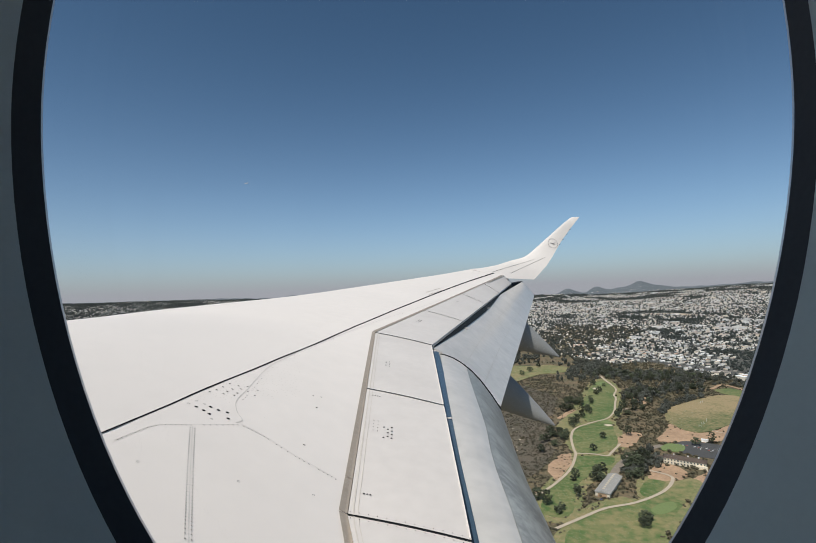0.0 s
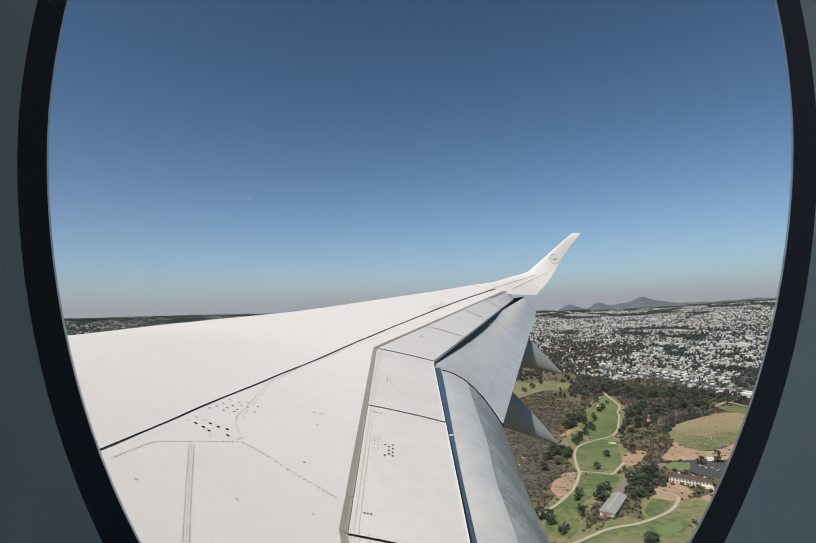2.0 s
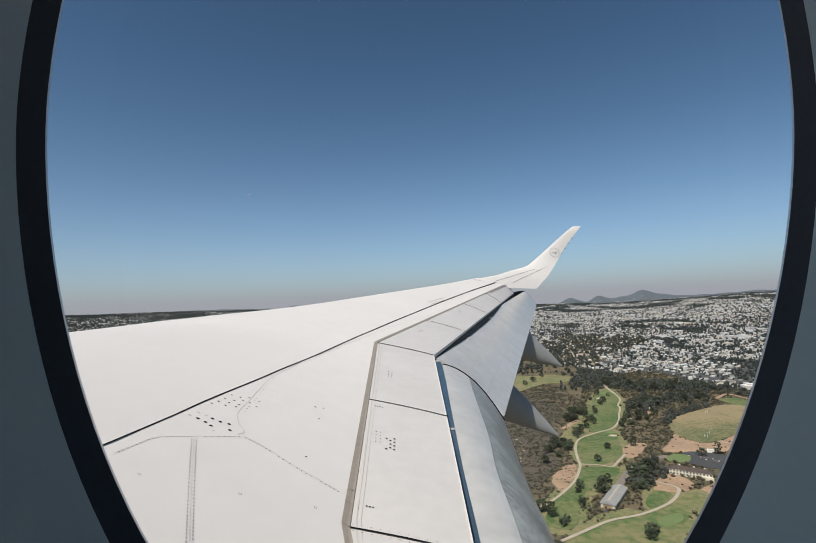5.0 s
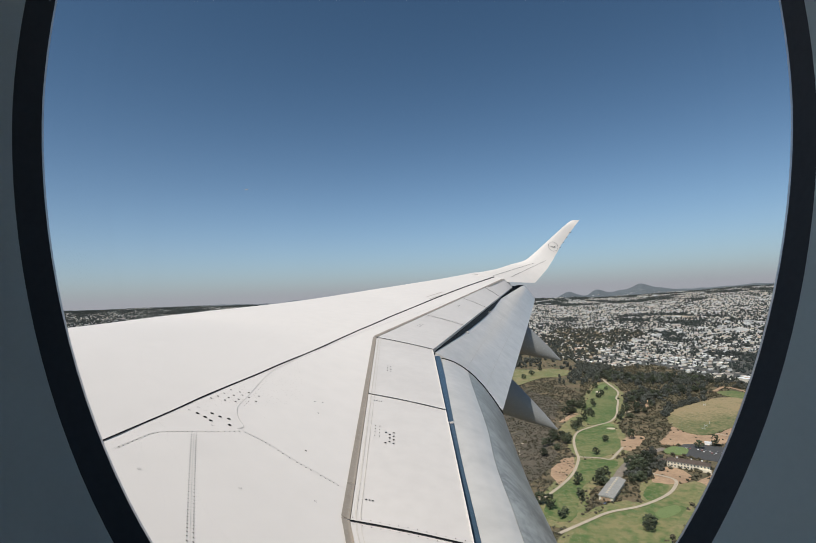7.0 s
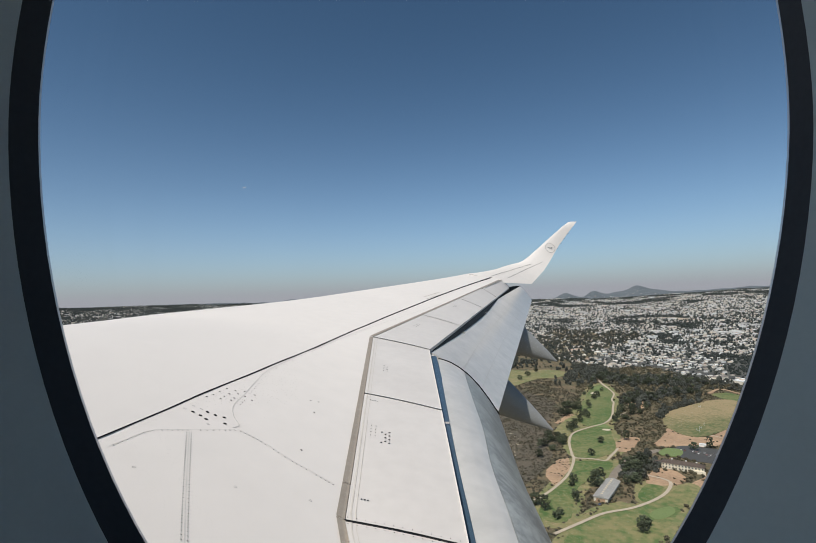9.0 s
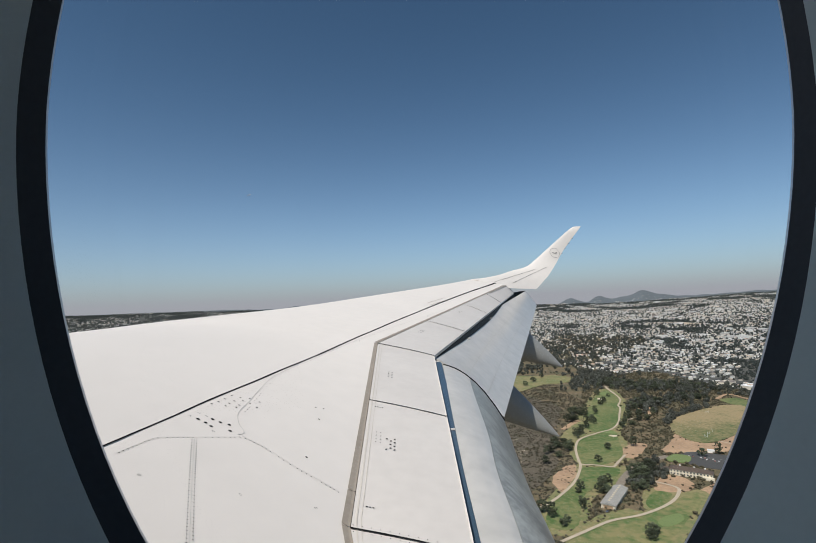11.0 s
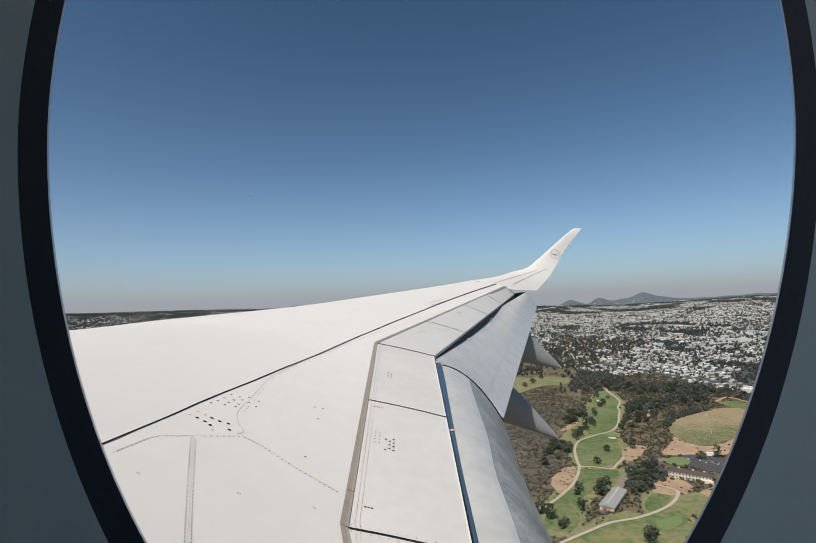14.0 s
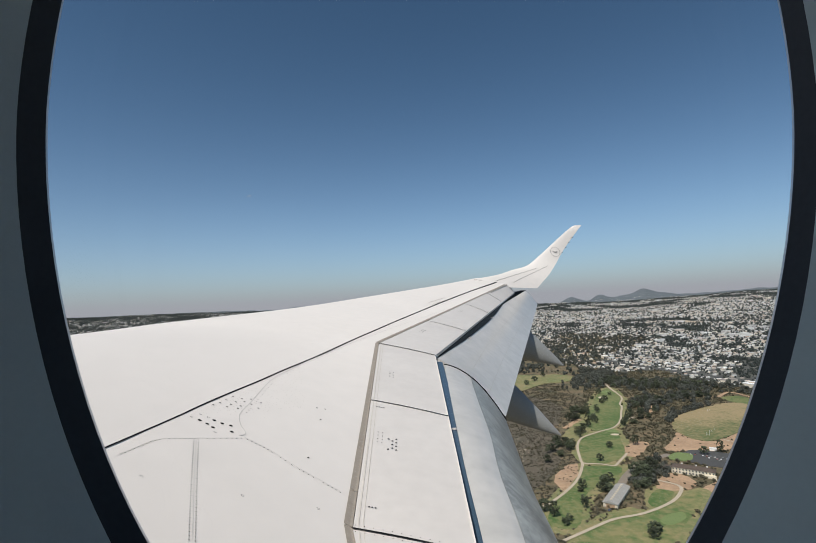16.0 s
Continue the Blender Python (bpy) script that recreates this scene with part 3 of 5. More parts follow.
def joined(name, spots, shapes, mats, label, category, spread=0.25):
    """Many low forms in one mesh. shapes: lists of (points, faces, slot)."""
    pts, faces, slots, base = [], [], [], 0
    for x, y, z, turn, s, kind in spots:
        p, f, sl = shapes[kind]
        c, d = math.cos(turn), math.sin(turn)
        q = p * np.array(s)
        pts.append(np.stack([q[:, 0] * c - q[:, 1] * d + x, q[:, 0] * d + q[:, 1] * c + y, q[:, 2] + z], 1))
        faces += [tuple(base + i for i in g) for g in f]
        slots += sl
        base += len(p)
    me = bpy.data.meshes.new(name)
    me.from_pydata(np.concatenate(pts).tolist(), [], faces)
    for m in mats:
        me.materials.append(m)
    me.polygons.foreach_set("material_index", slots)
    return tagged(new(name, me), label, category, kind="stuff")


def shape_data(bms):
    pts, faces, slots = [], [], []
    for slot, bm in enumerate(bms):
        base = len(pts)
        bm.verts.index_update()
        pts += [tuple(v.co) for v in bm.verts]
        for f in bm.faces:
            faces.append(tuple(base + v.index for v in f.verts))
            slots.append(slot)
        bm.free()
    return np.array(pts), faces, slots


def district(x, y):
    """The turn of the lots, which changes from one quarter to the next."""
    return TURN + 0.45 * round(3 * noise.noise((x / 500, y / 500, 12)))


town = [shape_data(house_shape(*s)) for s in KINDS]
rng = random.Random(8)
spots = []
for x, y, _, q, u, row in far:
    s = 0.62 + 0.38 * rng.random()
    if rng.random() < 0.012:
        spots.append((x, y, land(x, y), TURN, (2.2 + rng.random() * 1.5, 1.6 + rng.random(), 1.3), 4))
    else:
        spots.append((x, y, land(x, y), district(x, y) + (math.pi if row else 0) + (math.pi / 2 if q < 0.3 else 0) + (q - 0.5) * 0.3, (s, s, s), int(u * 6.99)))
joined("suburb_houses", spots, town, [WALL_IS, ROOF_IS], "thousands of pale stucco houses reaching to the hills", "houses")

# long pale halls of the business streets
spots = []
for k in range(90):
    r = rng.uniform(0.2, 0.85)
    y = rng.choice((rng.uniform(1900, 2150), rng.uniform(3000, 3300), rng.uniform(3900, 4500)))
    if in_park(r * y, y):
        continue
    spots.append((r * y, y, land(r * y, y), TURN + rng.uniform(-0.1, 0.1), (rng.uniform(2, 4.5), rng.uniform(1.5, 3), rng.uniform(1.0, 1.8)), 4))
joined("town_halls", spots, town, [PALE, PALE], "long pale flat-roofed halls among the houses", "buildings")


# ---- trees ----
def clump(bm, center, r, seed, squash=0.8, leaves=20):
    """A loose tuft of leaf sprays round a centre, thicker outside and open between."""
    for k in range(leaves):
        z = 1 - 2 * (k + 0.5) / leaves
        a, w = k * 2.39996 + noise.random() * 0.6, math.sqrt(max(0.0, 1 - z * z))
        out = Vector((w * math.cos(a), w * math.sin(a), z))
        c = out * r * (0.55 + 0.5 * noise.random())
        side = out.cross(Vector((noise.random() - 0.5, noise.random() - 0.5, noise.random() - 0.4))).normalized()
        up = out.cross(side).normalized() + out * (noise.random() - 0.5)
        size = r * (0.5 + 0.4 * noise.random())
        pts = [c + side * size * 0.75 - up * size * 0.45, c - side * size * 0.7 - up * size * 0.4, c + up * size * 0.85]
        bm.faces.new([bm.verts.new(Vector((p.x, p.y, p.z * squash)) + center) for p in pts])


def tree_model(name, height, spread, words, seed, at):
    rnd = random.Random(seed)
    noise.seed_set(seed)
    ob = thing(name, words, "tree", "trees of the park", at)
    trunk = bmesh.new()
    limbs = [((0, 0, -1.0), (0.1 * spread, 0, height * 0.55), 0.35)]
    for k in range(4):
        a = k * 1.57 + rnd.random()
        limbs.append(((0, 0, height * (0.25 + 0.06 * k)), (math.cos(a) * spread * 0.3, math.sin(a) * spread * 0.3, height * (0.55 + 0.07 * k)), 0.16))
    for p, q, r in limbs:
        p, q = Vector(p), Vector(q)
        turn = (q - p).to_track_quat("Z", "Y").to_matrix().to_4x4()
        bmesh.ops.create_cone(trunk, segments=6, radius1=r, radius2=r * 0.45, depth=(q - p).length, matrix=Matrix.Translation((p + q) / 2) @ turn)
    part("trunk", trunk, BARK, ob)
    crown = bmesh.new()
    for k in range(58):
        a, u, z = rnd.random() * math.tau, math.sqrt(rnd.random()), rnd.random()
        w = spread * 0.5 * u * (0.55 + 0.75 * math.sin(math.pi * (0.12 + 0.8 * z)))
        c = Vector((math.cos(a) * w, math.sin(a) * w, height * (0.26 + 0.7 * z)))
        clump(crown, c, spread * (0.07 + 0.075 * rnd.random()), seed)
    part("crown", crown, LEAF, ob)
    return ob


trees = [tree_model("tree", 13, 11, "broad dark-green park tree with a clumped crown", 11, (0, 0, 0)), tree_model("tree", 17, 9, "tall dark eucalyptus with a ragged open crown", 12, (0, 0, 0)),
         tree_model("tree", 10, 10, "round olive-green tree in dry scrub", 13, (0, 0, 0)), tree_model("tree", 15, 13, "wide spreading dark tree at a field's edge", 14, (0, 0, 0))]
noise.seed_set(1)
rng = random.Random(21)


def along(points, width, count):
    out = []
    for _ in range(count):
        k = rng.randrange(len(points) - 1)
        t, (a, b), (c, d) = rng.random(), points[k], points[k + 1]
        x, y = a + (c - a) * t + rng.gauss(0, width), b + (d - b) * t + rng.gauss(0, width)
        if not on_plot(x, y, False):
            out.append((x, y))
    return out


groves = along([(440, 1170), (480, 1130), (540, 1120), (590, 1105), (640, 1075)], 22, 70) + along([(400, 905), (440, 960), (500, 990), (560, 985)], 14, 34)
groves += along([(310, 770), (350, 830), (400, 880)], 12, 16) + along([(580, 849), (598, 799), (640, 820)], 16, 30) + along([(484, 648), (492, 621), (530, 660)], 13, 26)
groves += along([(196, 540), (208, 572), (216, 598)], 4, 10) + along([(146, 486), (154, 508), (160, 522)], 3.5, 8) + along([(240, 556), (262, 590), (282, 618)], 9, 22)
groves += along([(180, 660), (196, 700), (205, 730)], 9, 12) + along([(262, 850), (280, 880), (300, 915)], 7, 14) + along([(200, 1200), (260, 1250), (340, 1235)], 16, 18)
groves += [(268, 800), (272, 812), (236, 745), (352, 960), (366, 980), (322, 905), (316, 890), (228, 640), (170, 545), (176, 556), (125, 488), (260, 690), (300, 700), (395, 1030), (230, 1215), (285, 1225), (255, 1180), (320, 1280), (292, 841), (286, 830), (296, 850), (290, 822), (249, 768), (242, 760), (252, 776), (235, 756), (347, 1000), (380, 1052), (352, 1010), (204, 447), (200, 440), (210, 452), (368, 650), (392, 655), (131, 470), (137, 478), (160, 640), (120, 500), (112, 520)]
for k, (x, y) in enumerate(groves):
    m = pose(x, y, land(x, y) + 0.2, 0, 0, rng.random() * 360)
    s = rng.uniform(0.55, 0.95)
    if k < 4:
        trees[k].matrix_basis = m
    else:
        copy_thing(trees[rng.randrange(4)], m @ Matrix.Diagonal((s, s, s * rng.uniform(0.9, 1.15), 1)))


more = along([(430, 1190), (480, 1130), (540, 1120), (590, 1105), (650, 1075)], 30, 420) + along([(395, 900), (440, 960), (500, 995), (570, 990)], 16, 190) + along([(380, 1120), (440, 1240), (470, 1330)], 34, 260)
more += along([(580, 849), (598, 799), (640, 820)], 18, 100) + along([(484, 648), (500, 621), (560, 660)], 18, 90) + along([(240, 556), (265, 595), (285, 622)], 10, 70) + along([(660, 1020), (720, 940), (790, 880)], 16, 140)
more += along([(364, 1640), (430, 1560), (480, 1480)], 30, 130) + along([(180, 1340), (280, 1420), (380, 1480)], 45, 220) + along([(404, 806), (440, 860), (500, 898), (545, 922)], 4, 60)
more += [p for p in ((rng.uniform(330, 980), rng.uniform(1400, 2350)) for _ in range(2100)) if in_canyon(*p)]


def bush_shapes(n, seed, lumps, size=0.0):
    noise.seed_set(seed)
    rnd, out = random.Random(seed), []
    for _ in range(n):
        bm = bmesh.new()
        for k in range(lumps):
            clump(bm, Vector((rnd.uniform(-0.5, 0.5), rnd.uniform(-0.5, 0.5), rnd.uniform(0.25, 0.95))), size or rnd.uniform(0.28, 0.5), seed, 0.9)
        out.append(shape_data([bm]))
    noise.seed_set(1)
    return out


spots, small = [], []
for x, y, thick, q, u, row in lots:
    wooded = thick >= 0.36 or q >= (0.88 if x > 0 else 0.5)
    n = 3 if wooded else 1 + (u < 0.45)
    if y > 2600:
        n = 2 if wooded else int(u < 0.7)
    for _ in range(n):
        s = rng.uniform(2.6, 5.8) * (1.15 if wooded else 0.85) * (1 - 0.2 * smooth(3200, 4600, y))
        dx, dy = rng.uniform(-9, 9), rng.uniform(4, 11) * (1 if rng.random() < 0.5 else -1)
        px, py = x + dx * CT - dy * ST, y + dx * ST + dy * CT
        (spots if y < 1500 and x < 0.7 * y else small).append((px, py, land(px, py) - 0.3, rng.random() * 6, (s, s, s * rng.uniform(0.75, 1.7)), rng.randrange(5)))
joined("suburb_trees", spots, bush_shapes(5, 31, 3), [LEAVES], "dark green garden and street trees among the houses", "trees")
joined("suburb_trees", small, bush_shapes(5, 32, 1, 0.75), [LEAVES], "dark green trees of the distant suburb", "trees")
spots = []
for _ in range(30000):
    x, y = rng.uniform(-60, 800), rng.uniform(400, 1420)
    if not 0.12 * y < x + 60 < 0.72 * y + 60 or not in_park(x, y) or noise.noise((x / 30, y / 30, 2)) < -0.42 or on_plot(x, y, False) or (on_plot(x, y) and rng.random() < 0.9):
        continue
    s = rng.uniform(0.9, 1.6) * rng.uniform(1.0, 2.1)
    if x < 0.34 * y - 10 and rng.random() < 0.93:
        continue
    spots.append((x, y, land(x, y), rng.random() * 6, (s * 1.4, s * 1.1, s * rng.uniform(0.8, 1.3)), rng.randrange(5)))
joined("grove_trees", [(x, y, land(x, y), rng.random() * 6, (w, w, w * rng.uniform(0.8, 1.7)), rng.randrange(6)) for x, y, w in ((x, y, rng.uniform(2.4, 4.4) * rng.uniform(1.0, 1.8)) for x, y in more)],
       bush_shapes(6, 51, 9), [GROVE], "dense dark eucalyptus and oak groves filling the canyon", "trees")
BUSH = material("brush", (0.056, 0.058, 0.035), 0.9, (0.125, 0.102, 0.062), 0.05, 8, 0.8, by="island", spread=0.4)
dry = []
for _ in range(26000):
    x, y = rng.uniform(-40, 330), rng.uniform(430, 1180)
    if 0.1 * y < x < 0.36 * y and not on_plot(x, y, rng.random() < 0.75) and noise.noise((x / 18, y / 18, 6)) > -0.3:
        s = rng.uniform(0.5, 0.9) * rng.uniform(1.0, 2.0)
        dry.append((x, y, land(x, y) + 0.1, rng.random() * 6, (s * 1.5, s * 1.2, s * 0.8), rng.randrange(5)))
DRY_BUSH = material("dry_brush", (0.108, 0.092, 0.066), 0.95, (0.066, 0.064, 0.043), 0.03, 8, 0.6, by="island", spread=0.45)
joined("dry_brush", dry, bush_shapes(5, 43, 1, 0.75), [DRY_BUSH], "low brown burnt bushes on the dry hillside", "bushes")
rocks = []
for _ in range(160):
    x, y = rng.gauss(128, 12), rng.gauss(700, 26)
    s = rng.uniform(0.5, 1.4)
    rocks.append((x, y, land(x, y) + 0.2, rng.random() * 6, (s, s, s * 0.6), rng.randrange(3)))


def stone_shapes(n):
    out = []
    for _ in range(n):
        bm = bmesh.new()
        for v in bmesh.ops.create_icosphere(bm, subdivisions=1, radius=1)["verts"]:
            v.co *= 0.7 + 0.5 * rng.random()
        out.append(shape_data([bm]))
    return out


joined("stones", rocks, stone_shapes(3), [BUNKER], "pale boulders scattered over the burnt hillside", "stones")
joined("brush", spots, bush_shapes(5, 41, 2, 0.55), [BUSH], "olive and brown chaparral bushes on the canyon slopes", "bushes")

# ---- far hills ----
PEAKS = [(0.318, 0.016, 0.024), (0.378, 0.018, 0.022), (0.420, 0.010, 0.024), (0.466, 0.023, 0.033), (0.515, 0.007, 0.04), (0.70, 0.004, 0.05), (0.80, 0.006, 0.06), (-0.246, 0.006, 0.03), (-0.4, 0.003, 0.08), (-0.75, 0.003, 0.1)]
rows = []
for k in range(11):
    row, s = [], k / 10
    for i in range(420):
        r = -1.3 + 2.6 * i / 419
        low = -0.024 + 0.014 * smooth(0.42, 0.62, r) + 0.014 * smooth(0.0, 0.25, -r)
        top = low + sum(h * math.exp(-abs((r - c) / w) ** 1.7) for c, h, w in PEAKS) + 0.0014 * noise.noise((r * 40, 0, 5)) + 0.0006 * noise.noise((r * 150, 0, 9))
        y = 4400 + 480 * s
        z = EYE - 170 + (170 + 4900 * top) * math.sin(s * math.pi / 2) + 14 * noise.noise((r * 55, s * 4, 1)) * (1 - 0.6 * s)
        row.append((r * y, y, z))
    rows.append(row)
rng = random.Random(77)
spots = []
for _ in range(500):
    i, k = rng.choice((rng.uniform(20, 150), rng.uniform(255, 340), rng.uniform(300, 340))), rng.uniform(1.0, 5.0)
    p, q = Vector(rows[int(k)][int(i)]), Vector(rows[int(k) + 1][int(i) + 1])
    c = p.lerp(q, rng.random())
    spots.append((c.x, c.y, c.z, rng.random() * 3, (rng.uniform(0.6, 1.5), 0.6, 0.6), 4 if rng.random() < 0.3 else 0))
joined("hillside_houses", spots, town, [WALL_IS, ROOF_IS], "pale houses scattered over the far slopes", "houses")
tagged(link("distant_hills", grid_mesh(rows), HILL, smooth=True), "mountains on the horizon with haze put into their blue-grey colour", "hills", kind="structure")

# ---- parked cars ----
CAR_PAINT = palette("car_paint", [(0.75, 0.75, 0.76), (0.5, 0.5, 0.52), (0.06, 0.06, 0.07), (0.72, 0.7, 0.66), (0.35, 0.07, 0.06), (0.1, 0.14, 0.25)], "object", 0.3)
TYRE = material("tyre", (0.02, 0.02, 0.02), 0.8)


def car_model(at):
    ob = thing("car", "parked passenger car on the asphalt lot", "car", "cars in the lot", at)
    prof = [(-2.2, 0.35), (-2.25, 0.75), (-1.9, 0.92), (1.0, 0.98), (2.1, 0.85), (2.25, 0.6), (2.2, 0.35)]
    body = grid_mesh([[(x, y, z) for x, z in prof] for y in (-0.88, -0.8, 0.8, 0.88)], closed_v=True, caps=True)
    part("body", body, CAR_PAINT, ob)
    cab = [(-1.8, 0.93), (-1.35, 1.45), (0.3, 1.48), (1.1, 0.98)]
    part("cabin", grid_mesh([[(x, y, z) for x, z in cab] for y in (-0.75, -0.66, 0.66, 0.75)], closed_v=True, caps=True), GLAZING, ob, "dark glazed cabin")
    for x in (-1.4, 1.4):
        for y in (-0.82, 0.82):
            w = bmesh.new()
            bmesh.ops.create_cone(w, cap_ends=True, segments=12, radius1=0.34, radius2=0.34, depth=0.22, matrix=pose(x, y, 0.34, 90))
            part("wheel", w, TYRE, ob)
    return ob


car = None
for k in range(30):
    row, i = divmod(k, 10)
    x, y = 352 + i * 3.6 + row * 9.5, 652 - i * 2.6 + (0.3 if i % 3 else 0) - row * 14.5
    if k in (2, 7, 12, 15, 21, 26, 28) or not on_plot(x, y):
        continue
    m = pose(x, y, land(x, y) + 0.9, 0, 0, 54 + (k % 3) * 2)
    if car is None:
        car = car_model((x, y, 0.9))
        car.matrix_basis = m
    else:
        copy_thing(car, m)

for x, y, turn in ((431, 611, -52), (446, 588, -70)):
    copy_thing(car, pose(x, y, land(x, y) + 0.6, 0, 0, turn))


# goal posts on the meadow
def goal(at, turn):
    ob = thing("goal_post", "small pale goal frame on the dry field", "goal", "goals on the field", at, turn)
    for x in (-2.4, 2.4):
        bm = bmesh.new()
        box(bm, x - 0.12, x + 0.12, -0.12, 0.12, -0.4, 4.2)
        part("post", bm, PALE, ob)
    bm = bmesh.new()
    box(bm, -2.5, 2.5, -0.1, 0.1, 2.05, 2.3)
    part("crossbar", bm, PALE, ob)


for x, y, turn in ((432, 742, 20), (420, 728, 110), (447, 758, 60), (505, 868, 15)):
    goal((x, y, land(x, y) + 1.2), turn)

# flat-roofed shed by the lot
shed = thing("shed", "small cream flat-roofed shed above the parking lot", "shed", at=(388, 664, land(388, 664) + 0.7), turn=-34)
bm = bmesh.new()
box(bm, -4, 4, -2.5, 2.5, -0.8, 3)
part("wall", bm, WALL_OB, shed)
bm = bmesh.new()
box(bm, -4.3, 4.3, -2.8, 2.8, 3, 3.3)
part("roof", bm, PALE, shed)

CREAM = material("cream_stucco", (0.74, 0.66, 0.52), 0.85, (0.68, 0.60, 0.47), 0.3, 8)


def hip_roof(w, d, z, rise, ends, over=0.7):
    """A closed roof with two slopes; ends: how far the ridge stops short of each end."""
    bm = bmesh.new()
    p = [bm.verts.new(q) for q in ((-w - over, -d - over, z), (w + over, -d - over, z), (w + over, d + over, z), (-w - over, d + over, z), (-w + ends, 0, z + rise), (w - ends, 0, z + rise))]
    for f in ((0, 1, 5, 4), (2, 3, 4, 5), (1, 2, 5), (3, 0, 4), (3, 2, 1, 0)):
        bm.faces.new([p[k] for k in f])
    return bm


def clubhouse(at, turn):
    ob = thing("clubhouse", "long cream two-storey clubhouse with a brown hipped roof", "clubhouse", at=at, turn=turn)
    bm = bmesh.new()
    box(bm, -22, 22, -6, 6, -2, 6.4)
    part("wall", bm, CREAM, ob)
    part("roof", hip_roof(22, 6, 6.4, 3.0, 7), ROOF_DARK, ob, "dark brown shingle roof")
    bm = bmesh.new()
    box(bm, -30, -22, -4, 5, -2, 4.2)
    part("side_wing", bm, CREAM, ob)
    bm = hip_roof(4.6, 5.2, 4.2, 2.0, 2.5)
    bmesh.ops.translate(bm, vec=(-26.4, 0.5, 0), verts=bm.verts)
    part("wing_roof", bm, ROOF_DARK, ob, "dark brown shingle roof")
    bm = bmesh.new()
    box(bm, 12, 23.5, -9, -6, -2, 3.0)
    part("porch", bm, CREAM, ob)
    for level in (0.6, 3.8):
        for k in range(13):
            bm = bmesh.new()
            x = -20.4 + 3.4 * k
            box(bm, x - 0.75, x + 0.75, -6.12, -5.9, level, level + 1.7)
            part("window", bm, GLAZING, ob, "dark window")
    for x in (-12, 3, 14):
        bm = bmesh.new()
        box(bm, x - 0.8, x + 0.8, 1.6, 3.0, 7.2, 9.9)
        part("roof_vent", bm, PALE, ob, "white rooftop vent")


def long_hall(at, turn):
    ob = thing("long_hall", "long cart hall with a low grey metal roof", "hall", at=at, turn=turn)
    bm = bmesh.new()
    box(bm, -27, 27, -7, 7, -1.5, 4.4)
    part("wall", bm, CREAM, ob)
    part("roof", hip_roof(27, 7, 4.4, 2.4, -0.7, 0.9), ROOF_GREY, ob, "grey metal gable roof")
    for k in range(9):
        bm = bmesh.new()
        x = -22 + 5.5 * k
        box(bm, x - 1.1, x + 1.1, -1.0, 1.0, 6.3, 7.1)
        part("skylight", bm, BUNKER, ob, "pale ridge skylight")
    bm = bmesh.new()
    box(bm, -27.1, -26.9, -4.5, 4.5, -1.0, 3.4)
    part("door", bm, EARTH, ob, "wide tan hall door")


def church(at, turn):
    ob = thing("church", "tan stucco church with a steep tan gabled roof", "church", at=at, turn=turn)
    bm = bmesh.new()
    box(bm, -13, 13, -7, 7, -1.5, 7)
    part("nave_wall", bm, CREAM, ob)
    part("nave_roof", hip_roof(13, 7, 7, 9, -0.6), EARTH, ob, "steep tan tiled roof")
    bm = bmesh.new()
    box(bm, 15, 46, -8, 8, -1.5, 8)
    part("parish_hall", bm, CREAM, ob, "flat-roofed peach parish hall")
    bm = bmesh.new()
    box(bm, 14.7, 46.3, -8.3, 8.3, 8, 8.6)
    part("hall_parapet", bm, PALE, ob)
    for k in range(8):
        bm = bmesh.new()
        box(bm, 17 + 3.6 * k, 18.6 + 3.6 * k, -8.15, -7.9, 3.5, 6)
        part("window", bm, GLAZING, ob, "dark window")


church((1160, 1236, land(1160, 1236) + 0.6), -33)
clubhouse((317, 585, land(317, 585) + 0.6), -34.5)
long_hall((202, 525, land(202, 525) + 0.5), 54.5)
copy_thing(car, pose(183, 497, land(183, 497) + 0.6, 0, 0, 50))
# ---- a far airliner crossing the sky ----
plane = thing("airliner", "tiny white airliner far off in the blue sky", "aircraft", at=(-0.352 * 3600, 3600, EYE + 0.236 * 3600), turn=-12)
bm = grid_mesh([[(x, r * math.cos(a), r * math.sin(a)) for a in (i * math.tau / 10 for i in range(10))] for x, r in ((-15, 0.3), (-13, 1.4), (-9, 1.9), (9, 1.9), (13, 1.1), (16, 0.4))], closed_v=True, caps=True)
part("fuselage", bm, WING_PAINT, plane, smooth=True)
for s in (-1, 1):
    bm = grid_mesh([[(-3, 1.5 * s, -0.6), (3, 1.5 * s, -0.6), (3, 1.5 * s, -0.1), (-3, 1.5 * s, -0.1)], [(5, 16 * s, 0.6), (6.5, 16 * s, 0.6), (6.5, 16 * s, 0.8), (5, 16 * s, 0.8)]], closed_v=True, caps=True)
    part("wing", bm, WING_PAINT, plane)
bm = grid_mesh([[(10, -0.2, 1.5), (15, -0.2, 1.5), (15, 0.2, 1.5), (10, 0.2, 1.5)], [(14, -0.1, 7), (16.5, -0.1, 7), (16.5, 0.1, 7), (14, 0.1, 7)]], closed_v=True, caps=True)
part("tail_fin", bm, WING_PAINT, plane)

